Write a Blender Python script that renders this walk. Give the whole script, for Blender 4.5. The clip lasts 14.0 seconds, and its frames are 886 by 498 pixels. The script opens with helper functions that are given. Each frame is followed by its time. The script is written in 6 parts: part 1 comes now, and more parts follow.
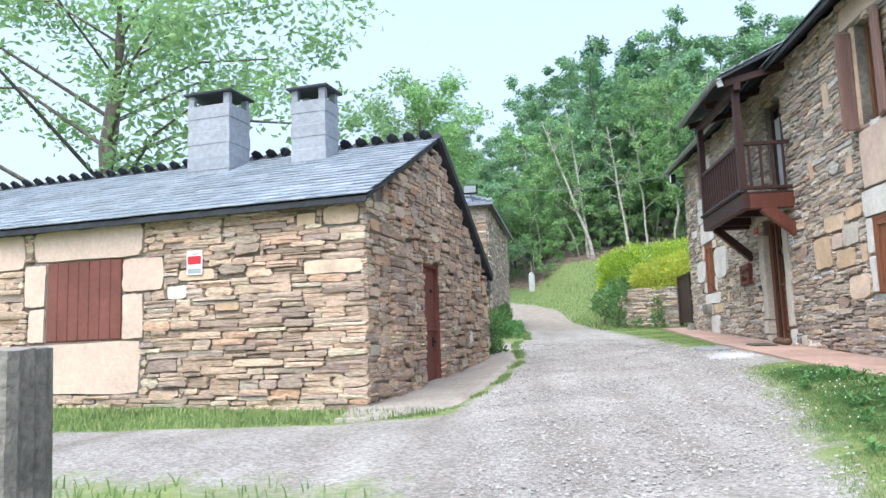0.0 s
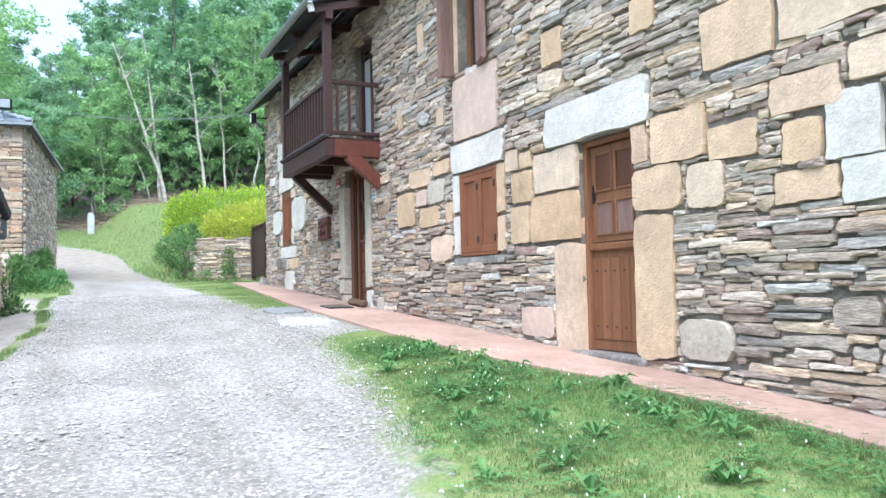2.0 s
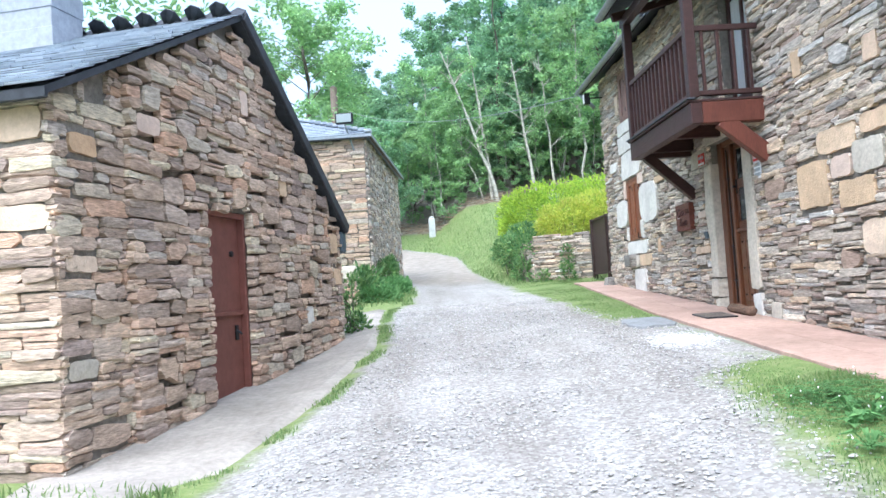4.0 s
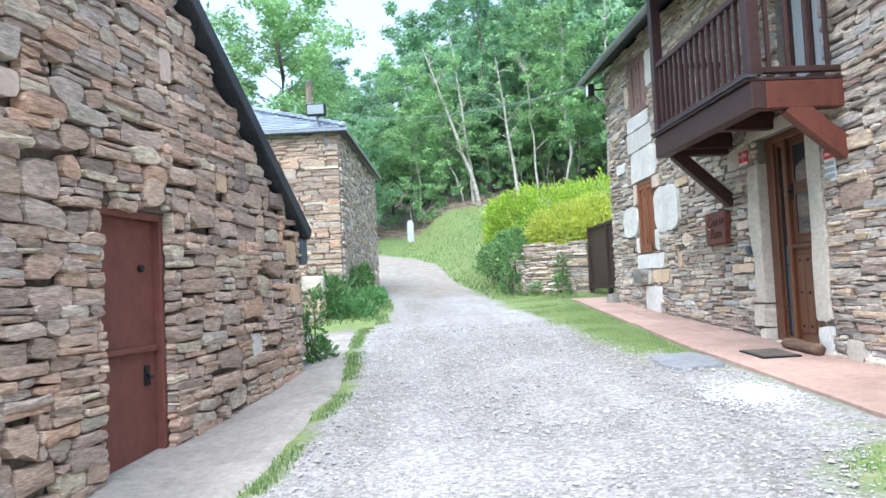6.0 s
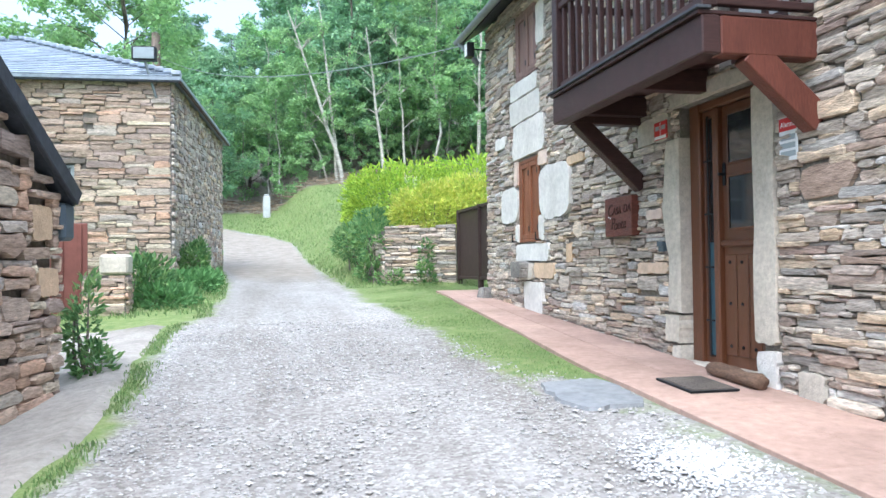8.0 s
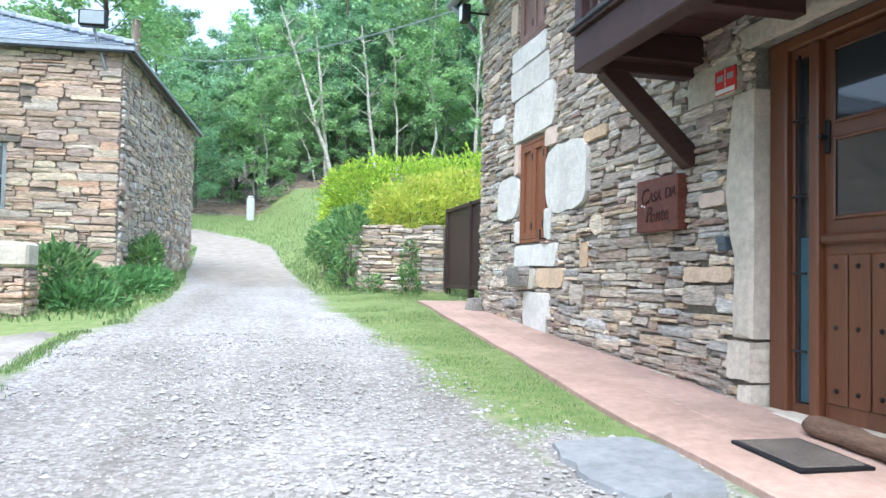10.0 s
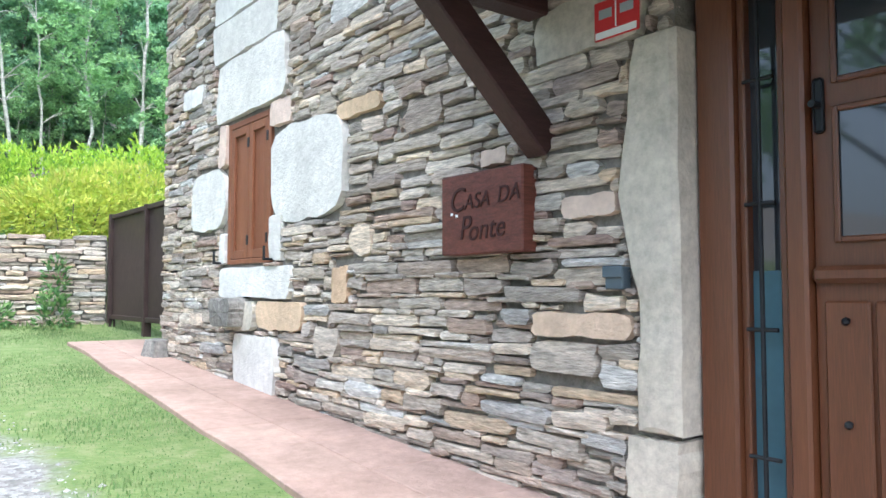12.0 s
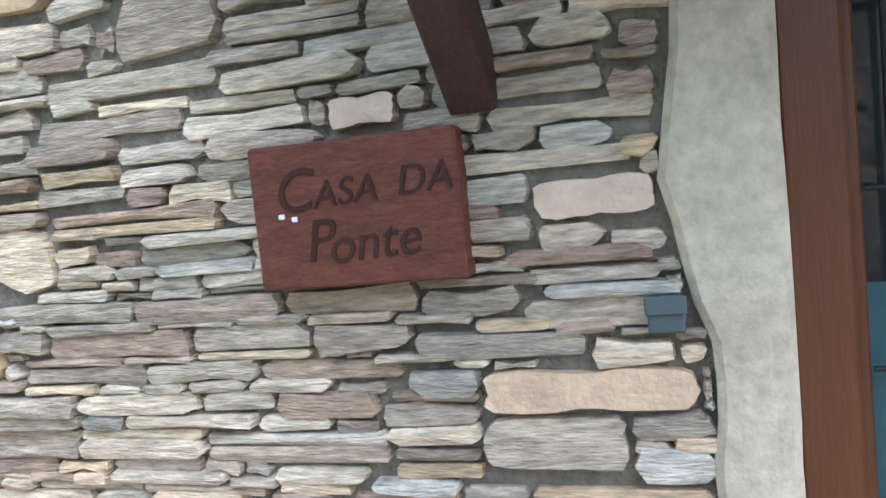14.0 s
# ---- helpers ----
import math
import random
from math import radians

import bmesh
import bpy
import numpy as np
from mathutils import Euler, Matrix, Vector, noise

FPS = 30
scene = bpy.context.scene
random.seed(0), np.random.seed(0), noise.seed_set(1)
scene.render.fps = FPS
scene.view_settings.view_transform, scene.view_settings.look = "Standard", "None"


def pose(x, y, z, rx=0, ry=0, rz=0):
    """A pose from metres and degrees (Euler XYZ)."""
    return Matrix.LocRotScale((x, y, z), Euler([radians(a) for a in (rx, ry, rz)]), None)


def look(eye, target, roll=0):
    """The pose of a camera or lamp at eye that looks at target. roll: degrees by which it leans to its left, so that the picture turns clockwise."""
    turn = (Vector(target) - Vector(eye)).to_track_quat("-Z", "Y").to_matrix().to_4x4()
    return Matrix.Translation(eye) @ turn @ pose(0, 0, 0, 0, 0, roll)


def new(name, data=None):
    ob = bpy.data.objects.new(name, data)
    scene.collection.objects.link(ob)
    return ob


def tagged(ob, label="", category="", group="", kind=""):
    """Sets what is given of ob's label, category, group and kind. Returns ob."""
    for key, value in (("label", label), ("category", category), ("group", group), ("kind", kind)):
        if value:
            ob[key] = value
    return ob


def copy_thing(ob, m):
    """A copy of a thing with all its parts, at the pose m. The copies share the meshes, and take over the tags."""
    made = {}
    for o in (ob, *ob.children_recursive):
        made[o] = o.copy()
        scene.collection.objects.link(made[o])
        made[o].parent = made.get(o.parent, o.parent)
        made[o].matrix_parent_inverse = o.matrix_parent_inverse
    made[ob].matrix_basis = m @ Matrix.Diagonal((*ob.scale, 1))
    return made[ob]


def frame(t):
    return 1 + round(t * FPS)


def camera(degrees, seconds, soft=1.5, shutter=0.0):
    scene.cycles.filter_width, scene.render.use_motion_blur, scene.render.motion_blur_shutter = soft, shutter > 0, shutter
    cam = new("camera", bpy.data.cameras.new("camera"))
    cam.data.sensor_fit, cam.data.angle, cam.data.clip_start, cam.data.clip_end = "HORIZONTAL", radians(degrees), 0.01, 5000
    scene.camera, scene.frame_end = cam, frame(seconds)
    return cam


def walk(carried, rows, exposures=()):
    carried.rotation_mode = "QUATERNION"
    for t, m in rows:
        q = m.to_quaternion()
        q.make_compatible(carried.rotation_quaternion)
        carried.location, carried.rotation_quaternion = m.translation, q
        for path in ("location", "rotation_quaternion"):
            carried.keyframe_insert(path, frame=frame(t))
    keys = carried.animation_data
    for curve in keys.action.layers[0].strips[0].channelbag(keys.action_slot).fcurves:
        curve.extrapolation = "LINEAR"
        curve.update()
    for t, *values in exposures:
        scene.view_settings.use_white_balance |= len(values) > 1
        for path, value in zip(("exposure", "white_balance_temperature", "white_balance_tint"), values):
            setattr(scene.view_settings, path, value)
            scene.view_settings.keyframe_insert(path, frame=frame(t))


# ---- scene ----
cam = camera(59.0, 14.0)
PATH = [
    (0, (-4.966, -8.422, 0.47), (-5.128, -6.444, 0.722), -2.0),
    (0.5, (-4.849, -7.868, 0.507), (-4.495, -5.908, 0.694), -3.4),
    (1, (-4.736, -7.283, 0.574), (-4.03, -5.418, 0.731), -1.5),
    (1.5, (-4.572, -6.736, 0.589), (-3.653, -4.964, 0.713), -1.6),
    (2, (-4.413, -6.204, 0.676), (-3.555, -4.399, 0.764), -1.3),
    (2.5, (-4.343, -5.682, 0.721), (-3.656, -3.808, 0.846), -1.1),
    (3, (-4.258, -5.102, 0.81), (-3.782, -3.168, 0.992), -2.2),
    (3.5, (-4.249, -4.499, 0.881), (-3.986, -2.524, 1.054), -3.4),
    (4, (-4.241, -3.905, 0.918), (-4.18, -1.908, 1.016), -3.7),
    (4.2, (-4.247, -3.64, 0.906), (-4.182, -1.643, 0.988), -2.9),
    (6.3, (-4.244, -1.409, 1.151), (-4.097, 0.583, 1.256), -2.8),
    (6.5, (-4.219, -1.171, 1.135), (-4.007, 0.816, 1.223), -1.8),
    (7, (-4.114, -0.61, 1.164), (-3.748, 1.356, 1.211), -1.8),
    (7.5, (-3.928, -0.048, 1.232), (-3.511, 1.908, 1.264), -2.4),
    (8, (-3.789, 0.587, 1.263), (-3.33, 2.533, 1.308), -0.7),
    (8.2, (-3.777, 0.741, 1.246), (-3.301, 2.683, 1.308), -1.5),
    (10.3, (-3.048, 3.049, 1.15), (-2.573, 4.99, 1.231), 1.3),
    (10.5, (-3.01, 3.287, 1.151), (-2.495, 5.218, 1.227), 0.3),
    (11, (-2.909, 3.93, 1.247), (-2.233, 5.811, 1.322), -0.4),
    (11.5, (-2.804, 4.573, 1.299), (-1.824, 6.314, 1.383), 1.8),
    (12, (-2.605, 5.215, 1.368), (-1.391, 6.8, 1.479), 0.0),
    (12.5, (-2.496, 5.824, 1.462), (-1.063, 7.214, 1.58), 1.2),
    (13, (-2.327, 6.368, 1.55), (-0.698, 7.527, 1.617), -2.2),
    (13.5, (-2.205, 6.906, 1.669), (-0.424, 7.816, 1.646), -4.1),
    (14, (-2.115, 7.314, 1.831), (-0.212, 7.903, 1.656), -5.9),
]
walk(cam, [(t, look(eye, target, roll)) for t, eye, target, roll in PATH], exposures=[(0.0, 1.66, 5700, 9), (0.5, 1.8, 5600, 8), (3.5, 2.02, 5350, 8), (8.0, 1.98, 5350, 8), (12.0, 2.19, 5300, 7), (14.0, 2.22, 5400, 6)])

# ---- light ----
world = bpy.data.worlds.new("sky")
scene.world = world
world.use_nodes = True
wn = world.node_tree.nodes
sky = wn.new("ShaderNodeTexSky")
sky.sky_type, sky.sun_disc = "NISHITA", False
sky.sun_elevation, sky.sun_rotation = radians(60), radians(202)
sky.air_density, sky.dust_density, sky.ozone_density = 1.0, 8.0, 0.8
veil = wn.new("ShaderNodeMix")
veil.data_type = "RGBA"
veil.inputs[0].default_value = 0.5
veil.inputs[7].default_value = (2.35, 2.5, 2.6, 1)
world.node_tree.links.new(sky.outputs[0], veil.inputs[6])
world.node_tree.links.new(veil.outputs[2], wn["Background"].inputs[0])
wn["Background"].inputs[1].default_value = 0.15
sun = new("sun", bpy.data.lights.new("sun", "SUN"))
sun.data.energy, sun.data.angle, sun.data.color = 0.5, radians(60), (1.0, 0.97, 0.93)
sun.matrix_world = look((-1.8, -4.5, 8.4), (0, 0, 0))

# ---- materials ----
def links(nt, *pairs):
    for a, b in pairs:
        nt.links.new(a, b)


def surface(name, colors, rough=0.8, grain=8.0, grain_amount=0.25, stain=0.7, stain_amount=0.3, bump=0.3, bump_scale=40.0, stretch=(1, 1, 1), metal=0.0, pieces=True, translucent=0.0, spec=0.3):
    """Colours spread over the pieces, with grain, stains and fine relief."""
    m = bpy.data.materials.new(name)
    m.use_nodes = True
    nt = m.node_tree
    n = nt.nodes
    bs = n["Principled BSDF"]
    bs.inputs["Roughness"].default_value, bs.inputs["Metallic"].default_value = rough, metal
    bs.inputs["Specular IOR Level"].default_value = spec
    tc = n.new("ShaderNodeTexCoord")
    mp = n.new("ShaderNodeMapping")
    mp.inputs["Scale"].default_value = stretch
    geo = n.new("ShaderNodeNewGeometry")
    links(nt, (geo.outputs["Position"], mp.inputs[0]))
    ramp = n.new("ShaderNodeValToRGB")
    ramp.color_ramp.interpolation = "LINEAR"
    els = ramp.color_ramp.elements
    while len(els) < len(colors):
        els.new(0.5)
    for i, c in enumerate(colors):
        els[i].position = i / max(1, len(colors) - 1)
        els[i].color = (*c, 1)
    if pieces:
        info = n.new("ShaderNodeObjectInfo")
        add = n.new("ShaderNodeMath")
        add.operation = "ADD"
        fr = n.new("ShaderNodeMath")
        fr.operation = "FRACT"
        links(nt, (geo.outputs["Random Per Island"], add.inputs[0]), (info.outputs["Random"], add.inputs[1]), (add.outputs[0], fr.inputs[0]), (fr.outputs[0], ramp.inputs[0]))
    else:
        nz = n.new("ShaderNodeTexNoise")
        nz.inputs["Scale"].default_value = stain * 2.5
        nz.inputs["Detail"].default_value = 6
        links(nt, (mp.outputs[0], nz.inputs[0]), (nz.outputs[0], ramp.inputs[0]))
    last = ramp.outputs[0]
    for sc, amount, detail in ((grain, grain_amount, 8), (stain, stain_amount, 4)):
        nz = n.new("ShaderNodeTexNoise")
        nz.inputs["Scale"].default_value, nz.inputs["Detail"].default_value, nz.inputs["Roughness"].default_value = sc, detail, 0.65
        mr = n.new("ShaderNodeMapRange")
        mr.inputs[1].default_value, mr.inputs[2].default_value = 0.3, 0.7
        mr.inputs[3].default_value, mr.inputs[4].default_value = 1 - amount, 1 + amount
        mx = n.new("ShaderNodeMix")
        mx.data_type, mx.blend_type = "RGBA", "MULTIPLY"
        mx.inputs[0].default_value = 1
        links(nt, (mp.outputs[0], nz.inputs[0]), (nz.outputs[0], mr.inputs[0]), (last, mx.inputs[6]), (mr.outputs[0], mx.inputs[7]))
        last = mx.outputs[2]
    links(nt, (last, bs.inputs["Base Color"]))
    if bump:
        nz = n.new("ShaderNodeTexNoise")
        nz.inputs["Scale"].default_value, nz.inputs["Detail"].default_value = bump_scale, 8
        bp = n.new("ShaderNodeBump")
        bp.inputs["Strength"].default_value, bp.inputs["Distance"].default_value = bump, 0.02
        links(nt, (mp.outputs[0], nz.inputs[0]), (nz.outputs[0], bp.inputs["Height"]), (bp.outputs[0], bs.inputs["Normal"]))
    if translucent:
        tr = n.new("ShaderNodeBsdfTranslucent")
        ms = n.new("ShaderNodeMixShader")
        ms.inputs[0].default_value = translucent
        links(nt, (last, tr.inputs[0]), (bs.outputs[0], ms.inputs[1]), (tr.outputs[0], ms.inputs[2]), (ms.outputs[0], n["Material Output"].inputs[0]))
    return m


SLATE = [(0.37, 0.322, 0.267), (0.53, 0.461, 0.375), (0.349, 0.318, 0.276), (0.375, 0.277, 0.216), (0.655, 0.571, 0.466), (0.43, 0.388, 0.333), (0.276, 0.226, 0.191), (0.596, 0.536, 0.452), (0.328, 0.238, 0.197), (0.498, 0.468, 0.415), (0.656, 0.545, 0.413), (0.5, 0.386, 0.263), (0.436, 0.38, 0.317), (0.27, 0.249, 0.224), (0.656, 0.643, 0.606)]
RUST = [(0.379, 0.282, 0.215), (0.515, 0.396, 0.298), (0.305, 0.239, 0.192), (0.594, 0.457, 0.336), (0.443, 0.356, 0.287), (0.328, 0.259, 0.223), (0.6, 0.527, 0.387), (0.435, 0.388, 0.336), (0.531, 0.355, 0.247), (0.5, 0.411, 0.33)]
mat_slate = surface("schist", SLATE, 0.8, 11, 0.5, 1.3, 0.25, 0.8, 26, (1, 1, 6))
mat_rust = surface("brown_schist", RUST, 0.85, 11, 0.46, 1.0, 0.28, 0.8, 28, (1, 1, 5))
mat_mortar = surface("earth_mortar", [(0.15, 0.138, 0.12), (0.26, 0.24, 0.21)], 0.95, 20, 0.3, 1.5, 0.3, 0.6, 60, pieces=False)
mat_cream = surface("granite_dressed", [(0.564, 0.418, 0.269), (0.615, 0.472, 0.329), (0.514, 0.355, 0.216), (0.631, 0.511, 0.393), (0.582, 0.402, 0.269)], 0.85, 18, 0.14, 2.2, 0.2, 0.5, 45)
mat_white = surface("limewashed_granite", [(0.604, 0.581, 0.534), (0.672, 0.658, 0.617), (0.62, 0.591, 0.535)], 0.85, 16, 0.1, 2.0, 0.14, 0.5, 40)
mat_jamb = surface("weathered_granite", [(0.483, 0.439, 0.362), (0.529, 0.491, 0.415)], 0.88, 22, 0.2, 1.6, 0.22, 0.3, 50)
mat_pink = surface("pinkish_granite", [(0.579, 0.454, 0.37), (0.615, 0.496, 0.413)], 0.85, 16, 0.1, 2.0, 0.12, 0.4, 45)
mat_grey = surface("grey_granite", [(0.18, 0.173, 0.158), (0.27, 0.255, 0.232)], 0.9, 30, 0.35, 3.0, 0.4, 0.6, 60, pieces=False)
mat_roof = surface("roof_slate", [(0.264, 0.31, 0.372), (0.341, 0.388, 0.449), (0.217, 0.256, 0.31), (0.403, 0.449, 0.512)], 0.34, 10, 0.2, 1.3, 0.2, 0.25, 30, spec=0.6)
# dark edge slate, also the shaded tone of the barn's far slope
mat_roofdark = surface("edge_and_shaded_slate", [(0.035, 0.04, 0.05), (0.055, 0.06, 0.07)], 0.6, 12, 0.25, 1.5, 0.2, 0.2, 30)
mat_chim = surface("chimney_slate", [(0.273, 0.299, 0.338), (0.325, 0.351, 0.39)], 0.5, 12, 0.15, 1.5, 0.12, 0.2, 30)
mat_dark = surface("dark_stained_wood", [(0.04, 0.02, 0.019), (0.055, 0.026, 0.023)], 0.5, 12, 0.25, 1.5, 0.2, 0.2, 30, (1, 6, 6))
mat_red = surface("red_brown_beam", [(0.1, 0.033, 0.022), (0.118, 0.039, 0.026)], 0.5, 14, 0.2, 1.5, 0.2, 0.2, 30, (6, 6, 1))
mat_shut = surface("brown_shutter_wood", [(0.192, 0.075, 0.037), (0.221, 0.09, 0.044)], 0.5, 14, 0.18, 1.2, 0.15, 0.15, 30, (10, 10, 0.8))
mat_shut2 = surface("weathered_shutter_wood", [(0.20, 0.125, 0.105), (0.25, 0.16, 0.135)], 0.65, 14, 0.25, 1.2, 0.2, 0.2, 30, (10, 10, 0.8))
# varnished brown, darkened to carry the shade of the door recess
mat_door = surface("shaded_varnished_door_wood", [(0.095, 0.035, 0.016), (0.118, 0.044, 0.019)], 0.38, 16, 0.2, 1.0, 0.15, 0.12, 30, (12, 12, 0.7), spec=0.5)
mat_door2 = surface("oak_door_wood", [(0.183, 0.084, 0.039), (0.218, 0.102, 0.051)], 0.5, 16, 0.25, 1.0, 0.2, 0.2, 30, (12, 12, 0.7))
mat_barn_door = surface("red_brown_sheet", [(0.146, 0.057, 0.045), (0.172, 0.066, 0.05)], 0.6, 10, 0.15, 0.9, 0.2, 0.12, 20, pieces=False)
mat_iron = surface("black_iron", [(0.02, 0.022, 0.025), (0.035, 0.037, 0.04)], 0.5, 20, 0.2, 2, 0.2, 0.1, 40, metal=0.6)
mat_gate = surface("dark_brown_metal", [(0.044, 0.029, 0.026), (0.056, 0.036, 0.032)], 0.55, 10, 0.2, 1.2, 0.2, 0.1, 20)
mat_plaque = surface("carved_sign_wood", [(0.095, 0.03, 0.022), (0.146, 0.049, 0.032)], 0.5, 14, 0.3, 3.0, 0.3, 0.3, 30, (1, 3, 12), pieces=False)
mat_carve = surface("carved_groove", [(0.04, 0.014, 0.012), (0.05, 0.018, 0.014)], 0.7, 14, 0.2, 3.0, 0.2, 0.2, 30)
mat_plastic = surface("slate_blue_plastic", [(0.075, 0.10, 0.12), (0.085, 0.11, 0.13)], 0.5, 10, 0.08, 1, 0.08, 0.05, 30)
mat_zinc = surface("zinc_gutter", [(0.24, 0.27, 0.28), (0.30, 0.33, 0.34)], 0.45, 10, 0.15, 1, 0.15, 0.05, 30, metal=0.5)
mat_signred = surface("red_plate", [(0.50, 0.03, 0.035), (0.53, 0.04, 0.04)], 0.5, 10, 0.08, 1, 0.08, 0)
mat_signwhite = surface("white_plate", [(0.75, 0.77, 0.78), (0.78, 0.80, 0.80)], 0.5, 10, 0.06, 1, 0.06, 0)
mat_signgrey = surface("grey_print", [(0.30, 0.35, 0.38), (0.33, 0.38, 0.40)], 0.5, 10, 0.06, 1, 0.06, 0)
mat_pave = surface("terracotta_paving", [(0.359, 0.248, 0.202), (0.403, 0.287, 0.234), (0.381, 0.268, 0.218)], 0.85, 14, 0.15, 1.3, 0.22, 0.35, 35)
mat_conc = surface("worn_concrete", [(0.238, 0.221, 0.196), (0.34, 0.315, 0.281)], 0.92, 16, 0.2, 0.9, 0.3, 0.4, 30, pieces=False)
mat_flag = surface("grey_flagstone", [(0.202, 0.214, 0.227), (0.245, 0.257, 0.263)], 0.8, 12, 0.2, 2.0, 0.2, 0.4, 30, pieces=False)
mat_rubber = surface("dark_mat_fibre", [(0.099, 0.088, 0.079), (0.154, 0.132, 0.11)], 0.95, 90, 0.4, 3, 0.2, 0.6, 200, pieces=False)
mat_pebble = surface("pale_gravel", [(0.34, 0.333, 0.32), (0.422, 0.415, 0.401), (0.258, 0.252, 0.245), (0.476, 0.469, 0.456), (0.306, 0.286, 0.258)], 0.9, 30, 0.15, 2, 0.1, 0)
mat_grass = surface("grass_blades", [(0.128, 0.225, 0.075), (0.19, 0.29, 0.10), (0.265, 0.33, 0.15), (0.15, 0.25, 0.085)], 0.7, 5, 0.15, 0.9, 0.25, 0, translucent=0.35)
mat_clover = surface("clover_leaves", [(0.098, 0.22, 0.074), (0.152, 0.298, 0.104)], 0.7, 8, 0.15, 1, 0.2, 0, translucent=0.3)
mat_hedge = surface("laurel_leaves", [(0.26, 0.436, 0.052), (0.42, 0.582, 0.069), (0.546, 0.669, 0.09), (0.196, 0.351, 0.051)], 0.5, 3, 0.12, 0.9, 0.12, 0, translucent=0.4)
mat_shrub = surface("yellow_green_leaves", [(0.518, 0.598, 0.085), (0.648, 0.68, 0.129), (0.356, 0.49, 0.071), (0.745, 0.707, 0.186)], 0.5, 3, 0.12, 0.9, 0.15, 0, translucent=0.4)
mat_ivy = surface("dark_shrub_leaves", [(0.08, 0.18, 0.06), (0.15, 0.29, 0.10), (0.24, 0.36, 0.13), (0.11, 0.22, 0.09)], 0.5, 3, 0.12, 0.9, 0.15, 0, translucent=0.35)
# distance haze over the wood is mixed into these leaf colours: paler, bluer
mat_leaf = surface("hazed_forest_leaves", [(0.183, 0.331, 0.189), (0.24, 0.414, 0.235), (0.308, 0.496, 0.255), (0.208, 0.363, 0.24)], 0.6, 2, 0.1, 0.14, 0.28, 0, translucent=0.4)
mat_leaf2 = surface("birch_leaves", [(0.234, 0.399, 0.189), (0.304, 0.481, 0.224), (0.354, 0.543, 0.232)], 0.6, 2, 0.1, 0.2, 0.22, 0, translucent=0.4)
mat_leaf3 = surface("hazed_conifer_needles", [(0.107, 0.239, 0.147), (0.153, 0.304, 0.184)], 0.6, 2, 0.1, 0.2, 0.2, 0, translucent=0.25)
mat_bark = surface("grey_bark", [(0.11, 0.095, 0.08), (0.18, 0.16, 0.135)], 0.9, 6, 0.3, 1.2, 0.3, 0.5, 20, pieces=False)
mat_birch = surface("birch_bark", [(0.314, 0.307, 0.273), (0.396, 0.382, 0.341)], 0.8, 5, 0.3, 1.2, 0.3, 0.3, 20, (1, 1, 3), pieces=False)
mat_flower = surface("pink_petals", [(0.62, 0.06, 0.12), (0.70, 0.10, 0.18)], 0.6, 5, 0.1, 1, 0.1, 0, translucent=0.3)
mat_daisy = surface("white_petals", [(0.75, 0.75, 0.70), (0.8, 0.8, 0.76)], 0.6, 5, 0.1, 1, 0.1, 0)
mat_curtain = surface("pale_curtain", [(0.42, 0.45, 0.47), (0.50, 0.52, 0.54)], 0.9, 10, 0.1, 2, 0.15, 0.1, 20, (20, 20, 1))
mat_post = surface("concrete_marker", [(0.45, 0.47, 0.47), (0.52, 0.54, 0.54)], 0.8, 10, 0.1, 2, 0.15, 0.2, 20)
mat_pole = surface("old_pole_wood", [(0.20, 0.16, 0.13), (0.26, 0.21, 0.17)], 0.9, 10, 0.25, 1, 0.2, 0.3, 20, (6, 6, 0.5))
mat_log = surface("cut_brushwood", [(0.22, 0.17, 0.12), (0.34, 0.27, 0.20), (0.16, 0.12, 0.09)], 0.9, 10, 0.2, 1, 0.2, 0)
mat_oldlog = surface("weathered_log", [(0.10, 0.062, 0.042), (0.17, 0.11, 0.075)], 0.85, 20, 0.4, 2, 0.3, 0.5, 30, (8, 1, 8), pieces=False)
mat_inside = surface("room_dark_plaster", [(0.10, 0.09, 0.08), (0.13, 0.12, 0.11)], 0.9, 5, 0.1, 1, 0.1, 0, pieces=False)


def glass_material():
    m = bpy.data.materials.new("window_glass")
    m.use_nodes = True
    b = m.node_tree.nodes["Principled BSDF"]
    b.inputs["Base Color"].default_value = (0.03, 0.035, 0.04, 1)
    b.inputs["Roughness"].default_value = 0.04
    b.inputs["Specular IOR Level"].default_value = 0.9
    return m


mat_glass = glass_material()


